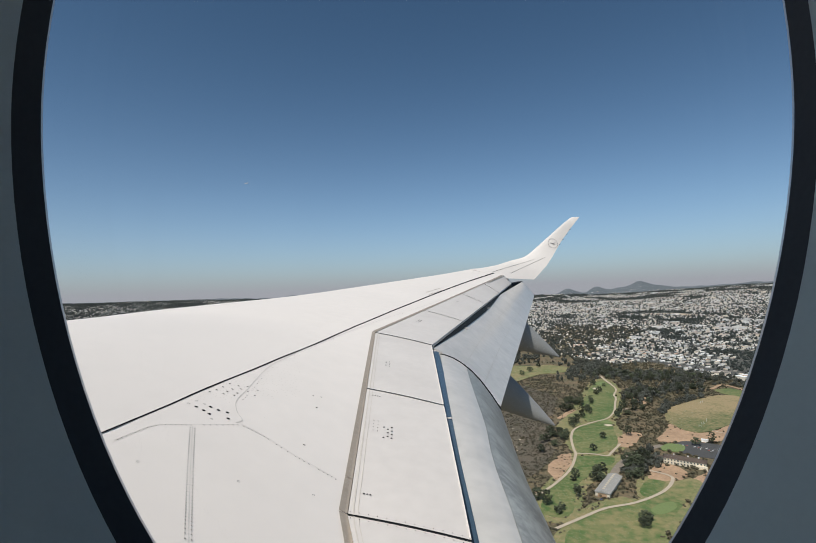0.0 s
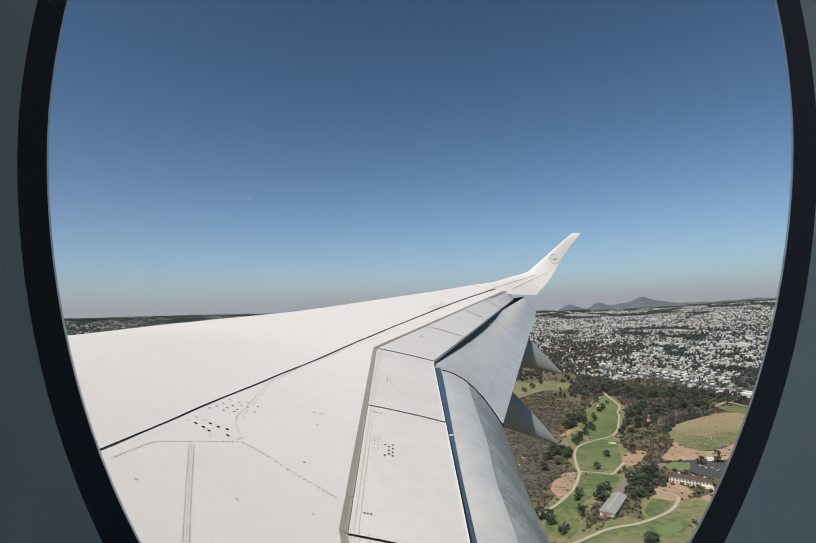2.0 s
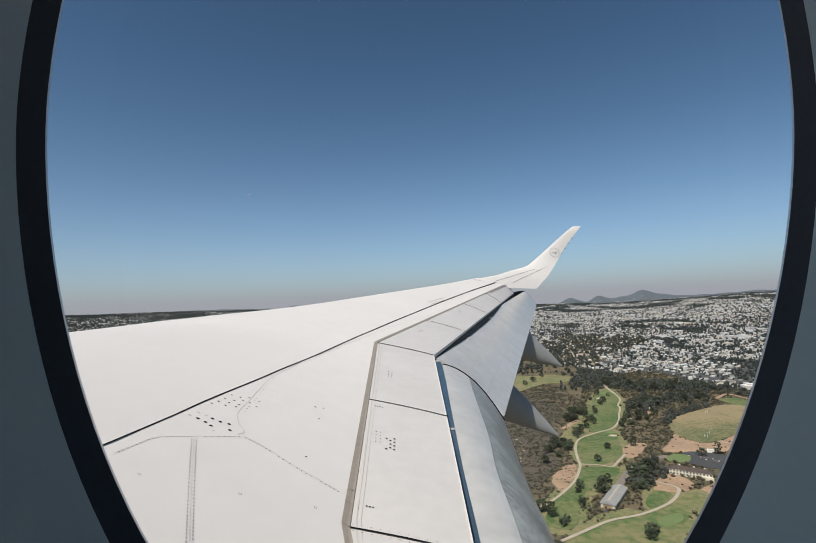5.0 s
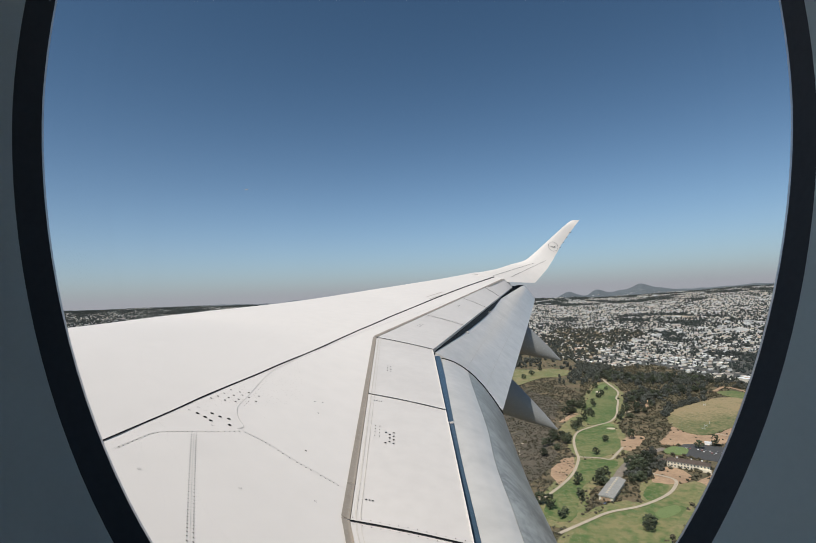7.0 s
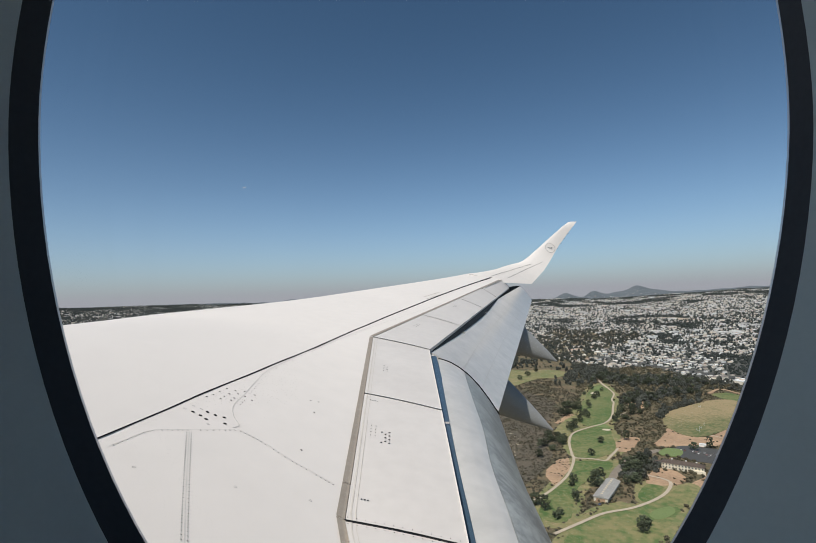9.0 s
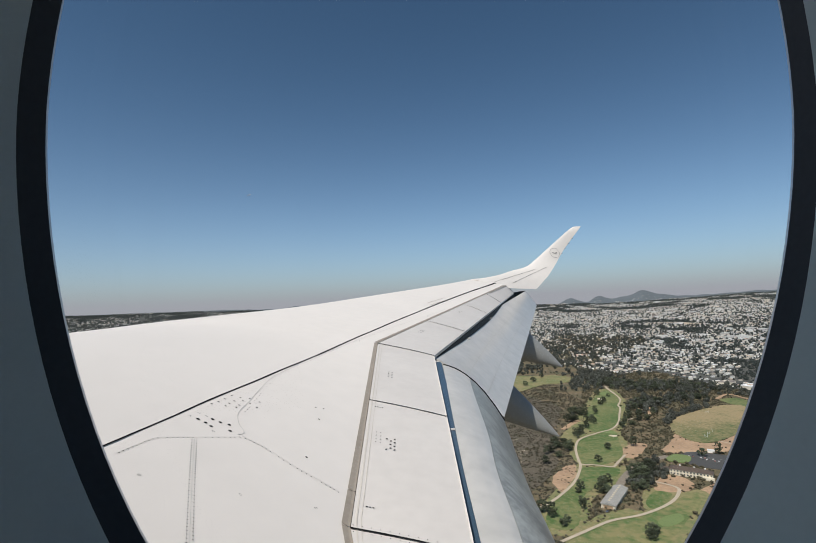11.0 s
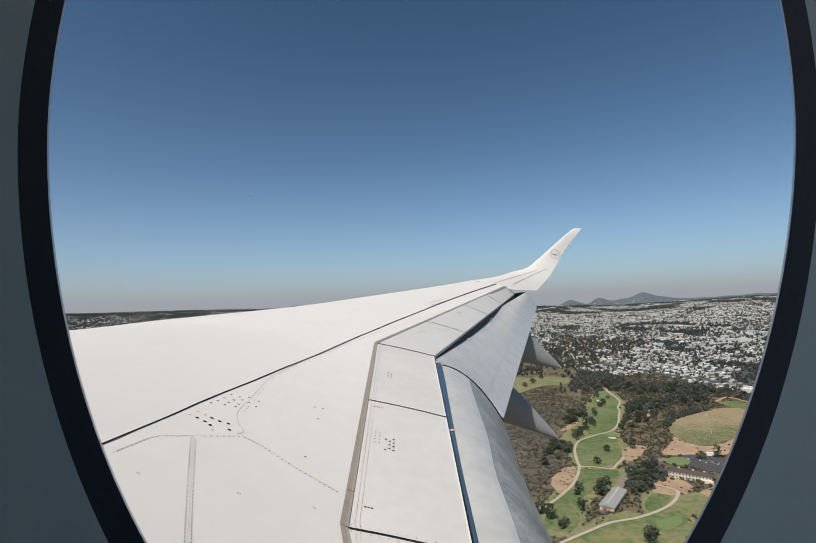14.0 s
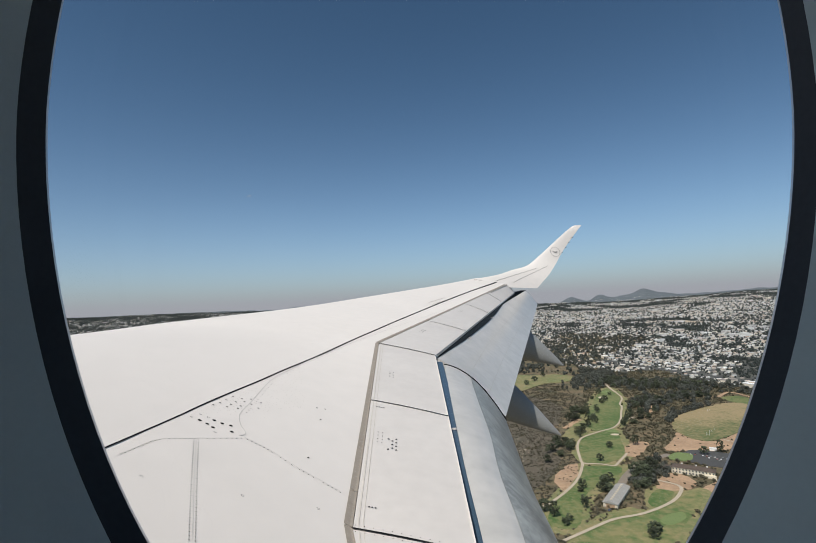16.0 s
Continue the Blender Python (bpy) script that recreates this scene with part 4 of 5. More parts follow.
# ---- the aircraft's wing ----
# wing datum: metres from the eye, x aft, y outboard, z up
def hinge_line(y):
    return -0.64 + 0.33 * (y - 8.1) if y > 8.1 else -0.64 - 0.033 * (y - 8.1)


def hinge_x(y):
    """The spoiler hinge, which turns aft at the innermost panel."""
    return hinge_line(y) + 0.24 * max(0, 3.16 - y)


def hinge_z(y):
    return -0.63 + 0.086 * (y - 8.1) if y > 8.1 else -0.63 + 0.159 * (y - 8.1)


def crest_x(y):
    return hinge_line(y) - (3.75 - 0.139 * (y - 8.1) if y > 8.1 else 3.75 - 0.09 * (8.1 - y))


CREST = [(5, 0.0), (6.5, 0.0), (8.2, 0.043), (9, 0.028), (10.4, -0.015), (11.2, -0.048), (12, -0.07), (13.1, -0.085), (15, -0.08), (21.5, -0.068), (25, -0.045), (30, -0.045)]


def crest_z(y):
    """Height of the crest, with the slight bow of the loaded wing."""
    bow = next((p + (q - p) * (y - a) / (b - a) for (a, p), (b, q) in zip(CREST, CREST[1:]) if a <= y <= b), 0.0)
    return 0.0092 * y + 0.1563 * crest_x(y) + 0.4225 + 0.0012 * max(0, y - 19) ** 2 + bow


def wing_z(x, y):
    """Height of the wing's upper skin, forward of the spoiler hinge."""
    a, b = crest_x(y), hinge_line(y)
    s = (x - a) / (b - a)
    if s < 0:
        return crest_z(y) - (crest_z(y) - hinge_z(y)) * 0.8 * s * s
    return crest_z(y) - (crest_z(y) - hinge_z(y)) * s ** 1.5


SEAM = [(-1.82, 2.78), (-1.80, 3.07), (-1.77, 3.48), (-1.73, 4.07), (-1.64, 4.87), (-1.49, 5.98), (-1.13, 7.81), (-0.75, 9.14), (-0.20, 11.03), (0.81, 14.31), (2.39, 19.04), (4.24, 24.18)]
CURVE = [(-1.35, 3.61), (-1.33, 3.69), (-1.41, 3.80), (-1.48, 3.99), (-1.50, 4.32), (-1.53, 4.70), (-1.55, 5.11), (-1.53, 5.41), (-1.36, 6.62), (-0.82, 8.54), (0.91, 13.16)]
TOP_ROW = [(-1.74, 2.76), (-1.72, 2.93), (-1.69, 3.11), (-1.58, 3.27), (-1.33, 3.59)]
DIAGONAL = [(-1.32, 3.62), (-1.14, 3.60), (-0.90, 3.53), (-0.59, 3.49)]
COLUMN = [(-1.53, 3.30), (-1.36, 2.90), (-1.23, 2.60), (-1.12, 2.35), (-0.95, 2.0)]
SMALL_HOLES = [(-1.69, 3.96), (-1.67, 4.05), (-1.66, 4.16), (-1.60, 4.02), (-1.65, 4.29), (-1.60, 4.10), (-1.59, 4.19), (-1.53, 4.07), (-1.58, 4.31), (-1.53, 4.14), (-1.54, 4.26), (-1.52, 4.37),
               (-1.00, 4.73), (-0.93, 4.77), (-0.92, 4.49), (-0.87, 3.73), (-1.48, 4.26), (-1.43, 4.37), (-1.41, 4.23)]
DRAINS = [(-1.64, 3.60), (-1.58, 3.59), (-1.57, 3.69), (-1.53, 3.57), (-1.51, 3.69), (-1.45, 3.71), (-1.41, 3.62)]
PLUGS = [(-1.70, 3.60), (-1.68, 3.70), (-1.62, 3.70), (-1.49, 3.51), (-1.55, 2.68), (-1.09, 2.94), (-0.69, 3.18)]

wing = thing("aircraft_wing", "white airliner wing with lowered flaps and an upswept tip", "wing", at=(0, 0, EYE))
wing.matrix_basis = ATTITUDE @ wing.matrix_basis


def skin_row(y):
    """One section: hinge, over the crest to the nose, and back along the underside."""
    a, b = crest_x(y), hinge_x(y)
    run, row = b - a, []
    nose = a - run * 0.75
    for k in range(19):
        x = b - run * k / 18
        row.append((x, y, wing_z(x, y)))
    z0 = crest_z(y)
    depth = 0.13 * run + 0.35
    for k in range(1, 13):
        t = k / 12 * math.pi / 2
        row.append((a - (a - nose) * math.sin(t), y, z0 - depth * (1 - math.cos(t))))
    low = hinge_z(y) - 0.05 - 0.03 * run
    for k in range(1, 9):
        t = k / 8
        row.append((nose + (b - nose) * t, y, (z0 - depth) + (low - (z0 - depth)) * t - 0.3 * depth * math.sin(math.pi * t)))
    return row


stations = [0.21, 0.8, 1.4, 2, 2.6, 3.16, 3.5, 3.8, 4.4, 5, 5.6, 6.2, 6.8, 7.4, 7.8, 8.1, 8.4, 9, 9.5] + [10 + i * 0.87 for i in range(18)]
part("skin", grid_mesh([skin_row(y) for y in stations], closed_v=True, caps=True), WING_PAINT, wing, "smooth white wing skin", smooth=True)


def spline(points, steps=8):
    """Catmull-Rom through plan points."""
    out, n = [], len(points)
    for i in range(n - 1):
        p0, p1, p2, p3 = (Vector(points[min(max(i + k, 0), n - 1)]) for k in (-1, 0, 1, 2))
        for s in range(steps):
            t = s / steps
            out.append(0.5 * (2 * p1 + (p2 - p0) * t + (2 * p0 - 5 * p1 + 4 * p2 - p3) * t * t + (3 * p1 - p0 - 3 * p2 + p3) * t ** 3))
    return out + [Vector(points[-1])]


def tape(bm, points, width, height, lift=0.0, outward=False):
    """A thin ribbon on the wing skin; outward: its width grows with the span."""
    last = None
    for i, p in enumerate(points):
        d = (points[min(i + 1, len(points) - 1)] - points[max(i - 1, 0)]).normalized()
        n = Vector((-d.y, d.x)) * width / 2 * (p.y if outward else 1)
        pair = [bm.verts.new((q.x, q.y, height(q.x, q.y) + 0.002 + lift)) for q in (p + n, p - n)]
        if last:
            bm.faces.new((last[0], last[1], pair[1], pair[0]))
        last = pair


bm = bmesh.new()
tape(bm, spline(SEAM, 12), 0.0040, wing_z, outward=True)
part("panel_gap", bm, GROOVE, wing, "long black gap between wing panels")
bm = bmesh.new()
tape(bm, spline([(0.43, 14.0), (1.0, 15.56)]), 0.02, wing_z, 0.004)
tape(bm, spline([(0.50, 13.63), (0.98, 14.92)]), 0.02, wing_z, 0.004)
part("stencil_bar", bm, SEAL_TAN, wing, "faint grey stencil bars on the skin")
bm = bmesh.new()
tape(bm, spline(CURVE), 0.005, wing_z)
tape(bm, spline(TOP_ROW), 0.002, wing_z)
tape(bm, spline(DIAGONAL), 0.002, wing_z)
tape(bm, spline(COLUMN), 0.002, wing_z)
part("panel_line", bm, FAINT_LINE, wing, "fine grey panel joints")


def disc(bm, x, y, r, height, lift=0.002, hole=0.0, n=10):
    ring = [bm.verts.new((x + r * math.cos(a), y + r * math.sin(a), height(x + r * math.cos(a), y + r * math.sin(a)) + lift)) for a in (i * math.tau / n for i in range(n))]
    if hole:
        inner = [bm.verts.new((x + hole * math.cos(a), y + hole * math.sin(a), height(x + hole * math.cos(a), y + hole * math.sin(a)) + lift)) for a in (i * math.tau / n for i in range(n))]
        for i in range(n):
            bm.faces.new((ring[i], ring[(i + 1) % n], inner[(i + 1) % n], inner[i]))
    else:
        bm.faces.new(ring)


def dotted(bm, points, gap, r, side=0.0, keep=1.0, seed=3, height=None):
    rnd, path, walked = random.Random(seed), spline(points, 20), 0.0
    for p, q in zip(path, path[1:]):
        walked += (q - p).length
        if walked >= gap:
            walked = 0.0
            d = (q - p).normalized()
            if rnd.random() < keep:
                disc(bm, q.x - d.y * side, q.y + d.x * side, r, height or wing_z, n=6)


bm = bmesh.new()
for side in (-0.0145, 0.0145):
    dotted(bm, COLUMN, 0.0205, 0.0044, side)
dotted(bm, TOP_ROW, 0.030, 0.0047, -0.006, 0.85)
dotted(bm, DIAGONAL, 0.026, 0.0052, -0.012, 0.8)
dotted(bm, CURVE[3:], 0.055, 0.0052, -0.035, 0.6)
for x, y in SMALL_HOLES:
    disc(bm, x, y, 0.009, wing_z, n=8)
tagged(part("fasteners", bm, GROOVE, wing, "rows of tiny dark fasteners"), kind="stuff")
for x, y in DRAINS:
    bm = bmesh.new()
    disc(bm, x, y, 0.0135, wing_z)
    part("drain_hole", bm, GROOVE, wing)
for x, y in PLUGS:
    bm = bmesh.new()
    disc(bm, x, y, 0.0095, wing_z, hole=0.0075)
    part("access_plug", bm, GROOVE, wing)


# spoilers behind the hinge: a ruled surface to the gap line
def gap_point(y):
    """Rear edge of the spoilers for a hinge station y."""
    if y <= 8.1:
        t = (8.1 - y) / 4.95
        return Vector((0.30 + 0.02 * t, 7.8 - 4.75 * t, -0.845 - 0.72 * t))
    t = (y - 8.1) / 17.0
    return Vector((0.30 + 4.95 * t, 7.8 + 17.1 * t, -0.845 + 1.19 * t))


def spoiler_point(y, s):
    a = Vector((hinge_x(y), y, hinge_z(y)))
    p = a.lerp(gap_point(y), s)
    return p + Vector((0, 0, 0.008 * math.sin(math.pi * s)))


def spoiler(y0, y1, s0=0.012, s1=1.0, mat=None, label=""):
    g = 0.006
    ys = [y0 + g + (y1 - y0 - 2 * g) * i / 6 for i in range(7)]
    top = [[spoiler_point(y, s0 + (s1 - s0) * j / 8) for j in range(9)] for y in ys]
    rows = [r + [p + Vector((0, 0, -0.05)) for p in reversed(r)] for r in top]
    return part("spoiler", grid_mesh(rows, closed_v=True, caps=True), mat or SPOILER_PAINT, wing, label)


for y0, y1 in ((0.5, 3.16), (3.16, 5.45), (5.45, 8.1), (8.1, 10.9), (10.9, 14.7), (14.7, 18.7), (18.7, 25.0)):
    spoiler(y0, y1)


def band(name, y0, y1, s0, s1, drop, mat, label):
    ys = [y0 + (y1 - y0) * i / 20 for i in range(21)]
    part(name, grid_mesh([[spoiler_point(y, s) + Vector((0, 0, drop)) for s in (s0, (s0 + s1) / 2, s1)] for y in ys]), mat, wing, label)


def hinge_strip(y0, y1, label, n=24):
    """A raised ribbon on the skin just ahead of the hinge."""
    rows = []
    for i in range(n + 1):
        y = y0 + (y1 - y0) * i / n
        x1, width = hinge_x(y) + 0.008, 0.055 if y1 < 9 else 0.062
        rows.append([(x1 - width * k / 3, y, wing_z(min(x1 - width * k / 3, hinge_x(y)), y) + 0.007) for k in range(4)])
    part("seal_strip", grid_mesh(rows), SEAL_TAN, wing, label)


for y0, y1 in ((0.5, 3.156), (3.164, 3.566), (3.572, 8.08)):
    hinge_strip(y0, y1, "tan rubber strip along the spoiler hinge", 8)
hinge_strip(8.12, 24.0, "grey-tan strip along the outer hinge")
band("spoiler_base", 0.5, 8.1, 0.05, 0.98, -0.06, GROOVE, "")
band("spoiler_base", 8.1, 24.2, 0.05, 0.98, -0.06, GROOVE, "")


def on_spoiler(y_hinge, s, r, bm):
    p = spoiler_point(y_hinge, s)
    n = 8
    bm.faces.new([bm.verts.new(p + Vector((r * math.cos(i * math.tau / n), r * math.sin(i * math.tau / n), 0.006 + r * 0.15 * math.sin(i * math.tau / n)))) for i in range(n)])


bm = bmesh.new()
for yc, sc, size in ((6.5, 0.24, 0.0085), (4.54, 0.145, 0.0055), (9.7, 0.26, 0.012), (13.2, 0.26, 0.012)):
    for i in range(2):
        for j in range(4):
            if (i, j) != (0, 1) or size < 0.01:
                on_spoiler(yc + (j - 1.5) * 0.07, sc + i * 0.05, size, bm)
for i, js in enumerate(((0.3, 3.2), (0.7, 1.7, 2.7), (0, 1, 2, 3))):
    for j in js:
        on_spoiler(4.56 - j * 0.072, 0.265 + i * 0.043, 0.010, bm)
for i in range(3):
    on_spoiler(3.42, 0.125 + 0.028 * i, 0.007, bm)
for i in range(4):
    on_spoiler(5.28, 0.10 + 0.03 * i, 0.008, bm)
for k in range(13):
    for dy in (-0.034, 0.034):
        on_spoiler(3.16 + dy, 0.03 + 0.075 * k, 0.0032, bm)
tagged(part("spoiler_fasteners", bm, GROOVE, wing), kind="stuff")
bm = bmesh.new()
for y in (8.1, 5.45, 3.16, 10.9, 14.7, 18.7):
    last = None
    for j in range(13):
        p = spoiler_point(y, 0.012 + 0.988 * j / 12)
        w = {3.16: 0.010, 5.45: 0.0115, 8.1: 0.022}.get(y, 0.024)
        pair = [bm.verts.new(p + Vector((0, s * w, 0.0065))) for s in (-1, 1)]
        if last:
            bm.faces.new((last[0], last[1], pair[1], pair[0]))
        last = pair
for y0, y1 in ((0.6, 3.14), (3.18, 5.43), (5.47, 8.06)):
    ys = [y0 + (y1 - y0) * k / 8 for k in range(9)]
    part("spoiler_lip", grid_mesh([[spoiler_point(y, w) + Vector((0, 0, h)) for w, h in ((0.984, 0.001), (0.986, 0.007), (0.999, 0.007), (1.003, -0.05))] for y in ys]), WING_PAINT, wing, "bright white rear lip of the spoiler")
part("spoiler_gap", bm, GROOVE, wing, "dark gaps between spoiler panels")
for s0, wide in ((0.045, 0.012), (0.088, 0.006)):
    bm, last = bmesh.new(), None
    for k in range(40):
        y = 0.6 + 7.4 * k / 39
        pair = [bm.verts.new(spoiler_point(y, s) + Vector((0, 0, 0.004))) for s in (s0, s0 + wide)]
        if last:
            bm.faces.new((last[0], last[1], pair[1], pair[0]))
        last = pair
    part("spoiler_joint", bm, JOINT, wing, "fine tan joint along the spoilers")


# flaps: sections between a front and a rear edge, with a height profile over the chord
def section(a, b, n, profile, t):
    return a.lerp(b, t) + n * (b - a).length * curve_at(profile, t)


def foil(name, pairs, profile, thick, mat, label, parent=wing, t0=0.0, t1=1.0, steps=14):
    """One closed skin over the chord from t0 to t1. Returns the part and its upper sections."""
    rows, tops = [], []
    for i, (a, b) in enumerate(pairs):
        a, b = Vector(a), Vector(b)
        span = Vector(pairs[min(i + 1, len(pairs) - 1)][0]) - Vector(pairs[max(i - 1, 0)][0])
        n = (b - a).cross(span).normalized()
        if n.z < 0:
            n = -n
        c = (b - a).length
        ts = [t0 + (t1 - t0) * k / steps for k in range(steps + 1)]
        top = [section(a, b, n, profile, t) for t in ts]
        low = [a.lerp(b, t) - n * c * thick * math.sin(math.pi * t ** 0.6) * (1 - 0.3 * t) for t in ts[-2:0:-1]]
        rows.append(top + low)
        tops.append((a, b, n))
    return part(name, grid_mesh(rows, closed_v=True, caps=True), mat, parent, label, smooth=True), tops


def mixed(front, rear, n=14, straight=False):
    """Sections spread evenly between the given front and rear edge points."""
    f, r = spline(front, n), spline(rear, n)
    if straight:
        r = [Vector(a).lerp(Vector(b), k / n) for a, b in zip(rear, rear[1:]) for k in range(n)] + [Vector(rear[-1])]
    return list(zip(f, r))


def rib_line(name, tops, profile, t, width, mat, parent, lift=0.006):
    """A thin dark joint along the span at chord fraction t, or at (section, fraction) keys."""
    bm, last = bmesh.new(), None
    for i, (a, b, n) in enumerate(tops):
        w = width / (b - a).length / 2
        u = curve_at(t, i) if isinstance(t, list) else t
        pair = [bm.verts.new(section(a, b, n, profile, v) + n * lift) for v in (u - w, u + w)]
        if last:
            bm.faces.new((last[0], last[1], pair[1], pair[0]))
        last = pair
    part(name, bm, mat, parent)


FLAT = [(0, 0.0), (0.03, 0.014), (0.08, 0.026), (0.16, 0.038), (0.3, 0.045), (0.5, 0.04), (0.75, 0.024), (1, 0.0)]
DEEP = [(0, 0.0), (0.03, 0.02), (0.08, 0.045), (0.16, 0.075), (0.28, 0.10), (0.43, 0.11), (0.6, 0.095), (0.8, 0.055), (1, 0.0)]
outer_pairs = mixed([(0.31, 7.90, -0.90), (1.31, 12.00, -0.68), (2.85, 17.00, -0.33), (5.86, 25.20, 0.40)], [(1.34, 7.60, -1.82), (2.31, 11.00, -1.59), (4.03, 17.00, -1.20), (6.52, 25.40, -0.36)])
outer_flap, tops = foil("outboard_flap", outer_pairs, FLAT, 0.07, FLAP_PAINT, "glossy pale grey outer flap lowered behind the wing")
for t in (0.42, 0.72):
    rib_line("flap_joint", tops, FLAT, t, 0.012, FAINT_LINE, outer_flap)
inner_pairs = mixed([(0.43, 7.80, -1.00), (0.385, 5.30, -1.30), (0.37, 4.20, -1.45), (0.37, 3.15, -1.58), (0.36, 1.2, -1.85)], [(1.32, 7.50, -1.85), (1.20, 6.00, -1.95), (1.07, 4.80, -1.89), (1.03, 3.80, -1.93), (1.0, 1.2, -2.3)])
inner_flap, tops = foil("inboard_flap", inner_pairs, DEEP, 0.07, FLAP_PAINT, "pale grey inner flap with a rounded front", t1=0.355)
rear_skin, tops = foil("inboard_flap_rear", inner_pairs, DEEP, 0.07, FLAP_MOTTLED, "grey rear skin of the inner flap with mottled reflections painted in", t0=0.36)
rib_line("flap_joint", tops, DEEP, 0.361, 0.005, FAIRING_PAINT, inner_flap)
# dark joint where the two flaps meet
rim = []
a, b = (Vector(p) for p in inner_pairs[0])
n = (b - a).cross(Vector((0, -1, -0.15))).normalized()
n = n if n.z > 0 else -n
for k in range(21):
    p = section(a, b, n, DEEP, k / 20)
    rim.append([p + n * (0.004 + 0.013 * math.sin(q)) + Vector((0, 0.011 * math.cos(q), 0)) for q in (i * math.tau / 8 for i in range(8))])
part("flap_end_seal", grid_mesh(rim, closed_v=True, caps=True), GROOVE, inner_flap, "dark rubber seal at the flap's end")
# navy seal inboard; outboard a near-black sheet stands in for the gap's shade
for y0, y1, mat, words in ((0.6, 8.1, COVE, "navy seal in front of the inner flap"), (8.1, 26.0, DARK_COVE, "near-black sheet for the shade in the gap before the outer flap")):
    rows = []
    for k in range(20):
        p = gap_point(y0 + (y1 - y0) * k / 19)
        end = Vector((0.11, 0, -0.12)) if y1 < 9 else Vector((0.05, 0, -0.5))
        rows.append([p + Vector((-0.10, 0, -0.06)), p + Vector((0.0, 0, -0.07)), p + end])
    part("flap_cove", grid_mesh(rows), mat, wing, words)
for y in (8.02, 5.30):
    p = gap_point(y)
    bm = bmesh.new()
    box(bm, p.x - 0.02, p.x + 0.065, p.y - 0.006, p.y + 0.006, p.z - 0.083, p.z - 0.066)
    part("flap_link", bm, WING_PAINT, wing, "small white link across the gap")


for y in (11.0, 15.0, 18.9):
    p = gap_point(y)
    bm = bmesh.new()
    box(bm, p.x - 0.04, p.x + 0.09, p.y - 0.03, p.y + 0.03, p.z - 0.185, p.z - 0.155)
    part("flap_link", bm, FLAP_PAINT, wing, "pale link across the outer gap")
bm = grid_mesh([[(5.15, 25.0, 0.36), (5.25, 24.9, 0.02), (5.5, 25.2, 0.0), (5.45, 25.3, 0.36)], [(5.75, 25.7, 0.44), (5.85, 25.6, 0.16), (6.15, 25.9, 0.14), (6.05, 25.9, 0.44)]], closed_v=True, caps=True)
part("flap_end_bracket", bm, DARK_COVE, wing, "dark end bracket at the outer flap's tip")


def fairing(tip, root, radius, name="flap_track_fairing"):
    """A long canoe, from its buried root to its pointed tail."""
    tip, root = Vector(tip), Vector(root)
    d = (tip - root)
    side = d.cross(Vector((0, 0, 1))).normalized()
    up = side.cross(d).normalized()
    rows = []
    for k in range(15):
        t = k / 14
        w = radius * max(0.02, (1 - t) ** 0.85)
        rows.append([root + d * t + side * w * 0.62 * math.cos(a) + up * w * math.sin(a) for a in (i * math.tau / 16 for i in range(16))])
    part(name, grid_mesh(rows, closed_v=True, caps=True), FAIRING_PAINT, wing, "grey pointed flap track fairing", smooth=True)


fairing((5.49, 18.2, -2.59), (2.6, 18.6, -0.9), 1.05)
fairing((3.49, 12.2, -3.45), (1.25, 12.7, -1.95), 0.78)

# upswept tip
TIP_FRONT = [(2.96, 23.4, 1.07), (3.74, 24.3, 1.19), (4.57, 25.2, 1.34), (5.50, 26.30, 1.60), (6.49, 27.00, 1.85), (7.29, 27.50, 2.37), (8.39, 28.00, 3.21), (9.33, 28.40, 3.92), (9.78, 28.60, 4.21)]
TIP_REAR = [(4.21, 23.4, 0.62), (4.85, 24.3, 0.60), (5.63, 25.2, 0.57), (6.80, 26.30, 0.52), (7.70, 27.00, 1.27), (8.26, 27.50, 1.88), (8.92, 28.00, 2.73), (9.68, 28.40, 3.56), (10.29, 28.60, 4.23)]
winglet, tops = foil("winglet", mixed(TIP_FRONT, TIP_REAR, 5, True), FLAT, 0.05, WING_PAINT, "white upswept wing tip with a round emblem")


def straight_joint(tops, first, last):
    """A joint that is straight between two points and follows the skin."""
    first, last = Vector(first), Vector(last)
    cut, bm, old = first.cross(last), bmesh.new(), None
    for a, b, n in tops:
        t = -cut.dot(a) / cut.dot(b - a)
        if not (0.02 < t < 0.98 and first.y - 0.2 < a.y < last.y + 0.2):
            continue
        w = 0.007 / (b - a).length
        pair = [bm.verts.new(section(a, b, n, FLAT, u) + n * 0.01) for u in (t - w, t + w)]
        if old:
            bm.faces.new((old[0], old[1], pair[1], pair[0]))
        old = pair
    part("tip_joint", bm, GROOVE, winglet)


straight_joint(tops, (3.71, 24.20, 0.79), (6.65, 26.90, 1.54))
straight_joint(tops, (5.17, 25.30, 0.80), (7.32, 27.20, 1.60))
# round emblem flat on the tip's inboard face
a, b, face = tops[28]
c = section(a, b, face, FLAT, 0.56)
face = face if face.y < 0 else -face
e1 = (Vector((1, 0, 0)) - face * face.x).normalized()
e2 = face.cross(e1)
e2 = e2 if e2.z > 0 else -e2
c = c + face * 0.03


def on_tip(x, z):
    return c + e1 * x + e2 * z


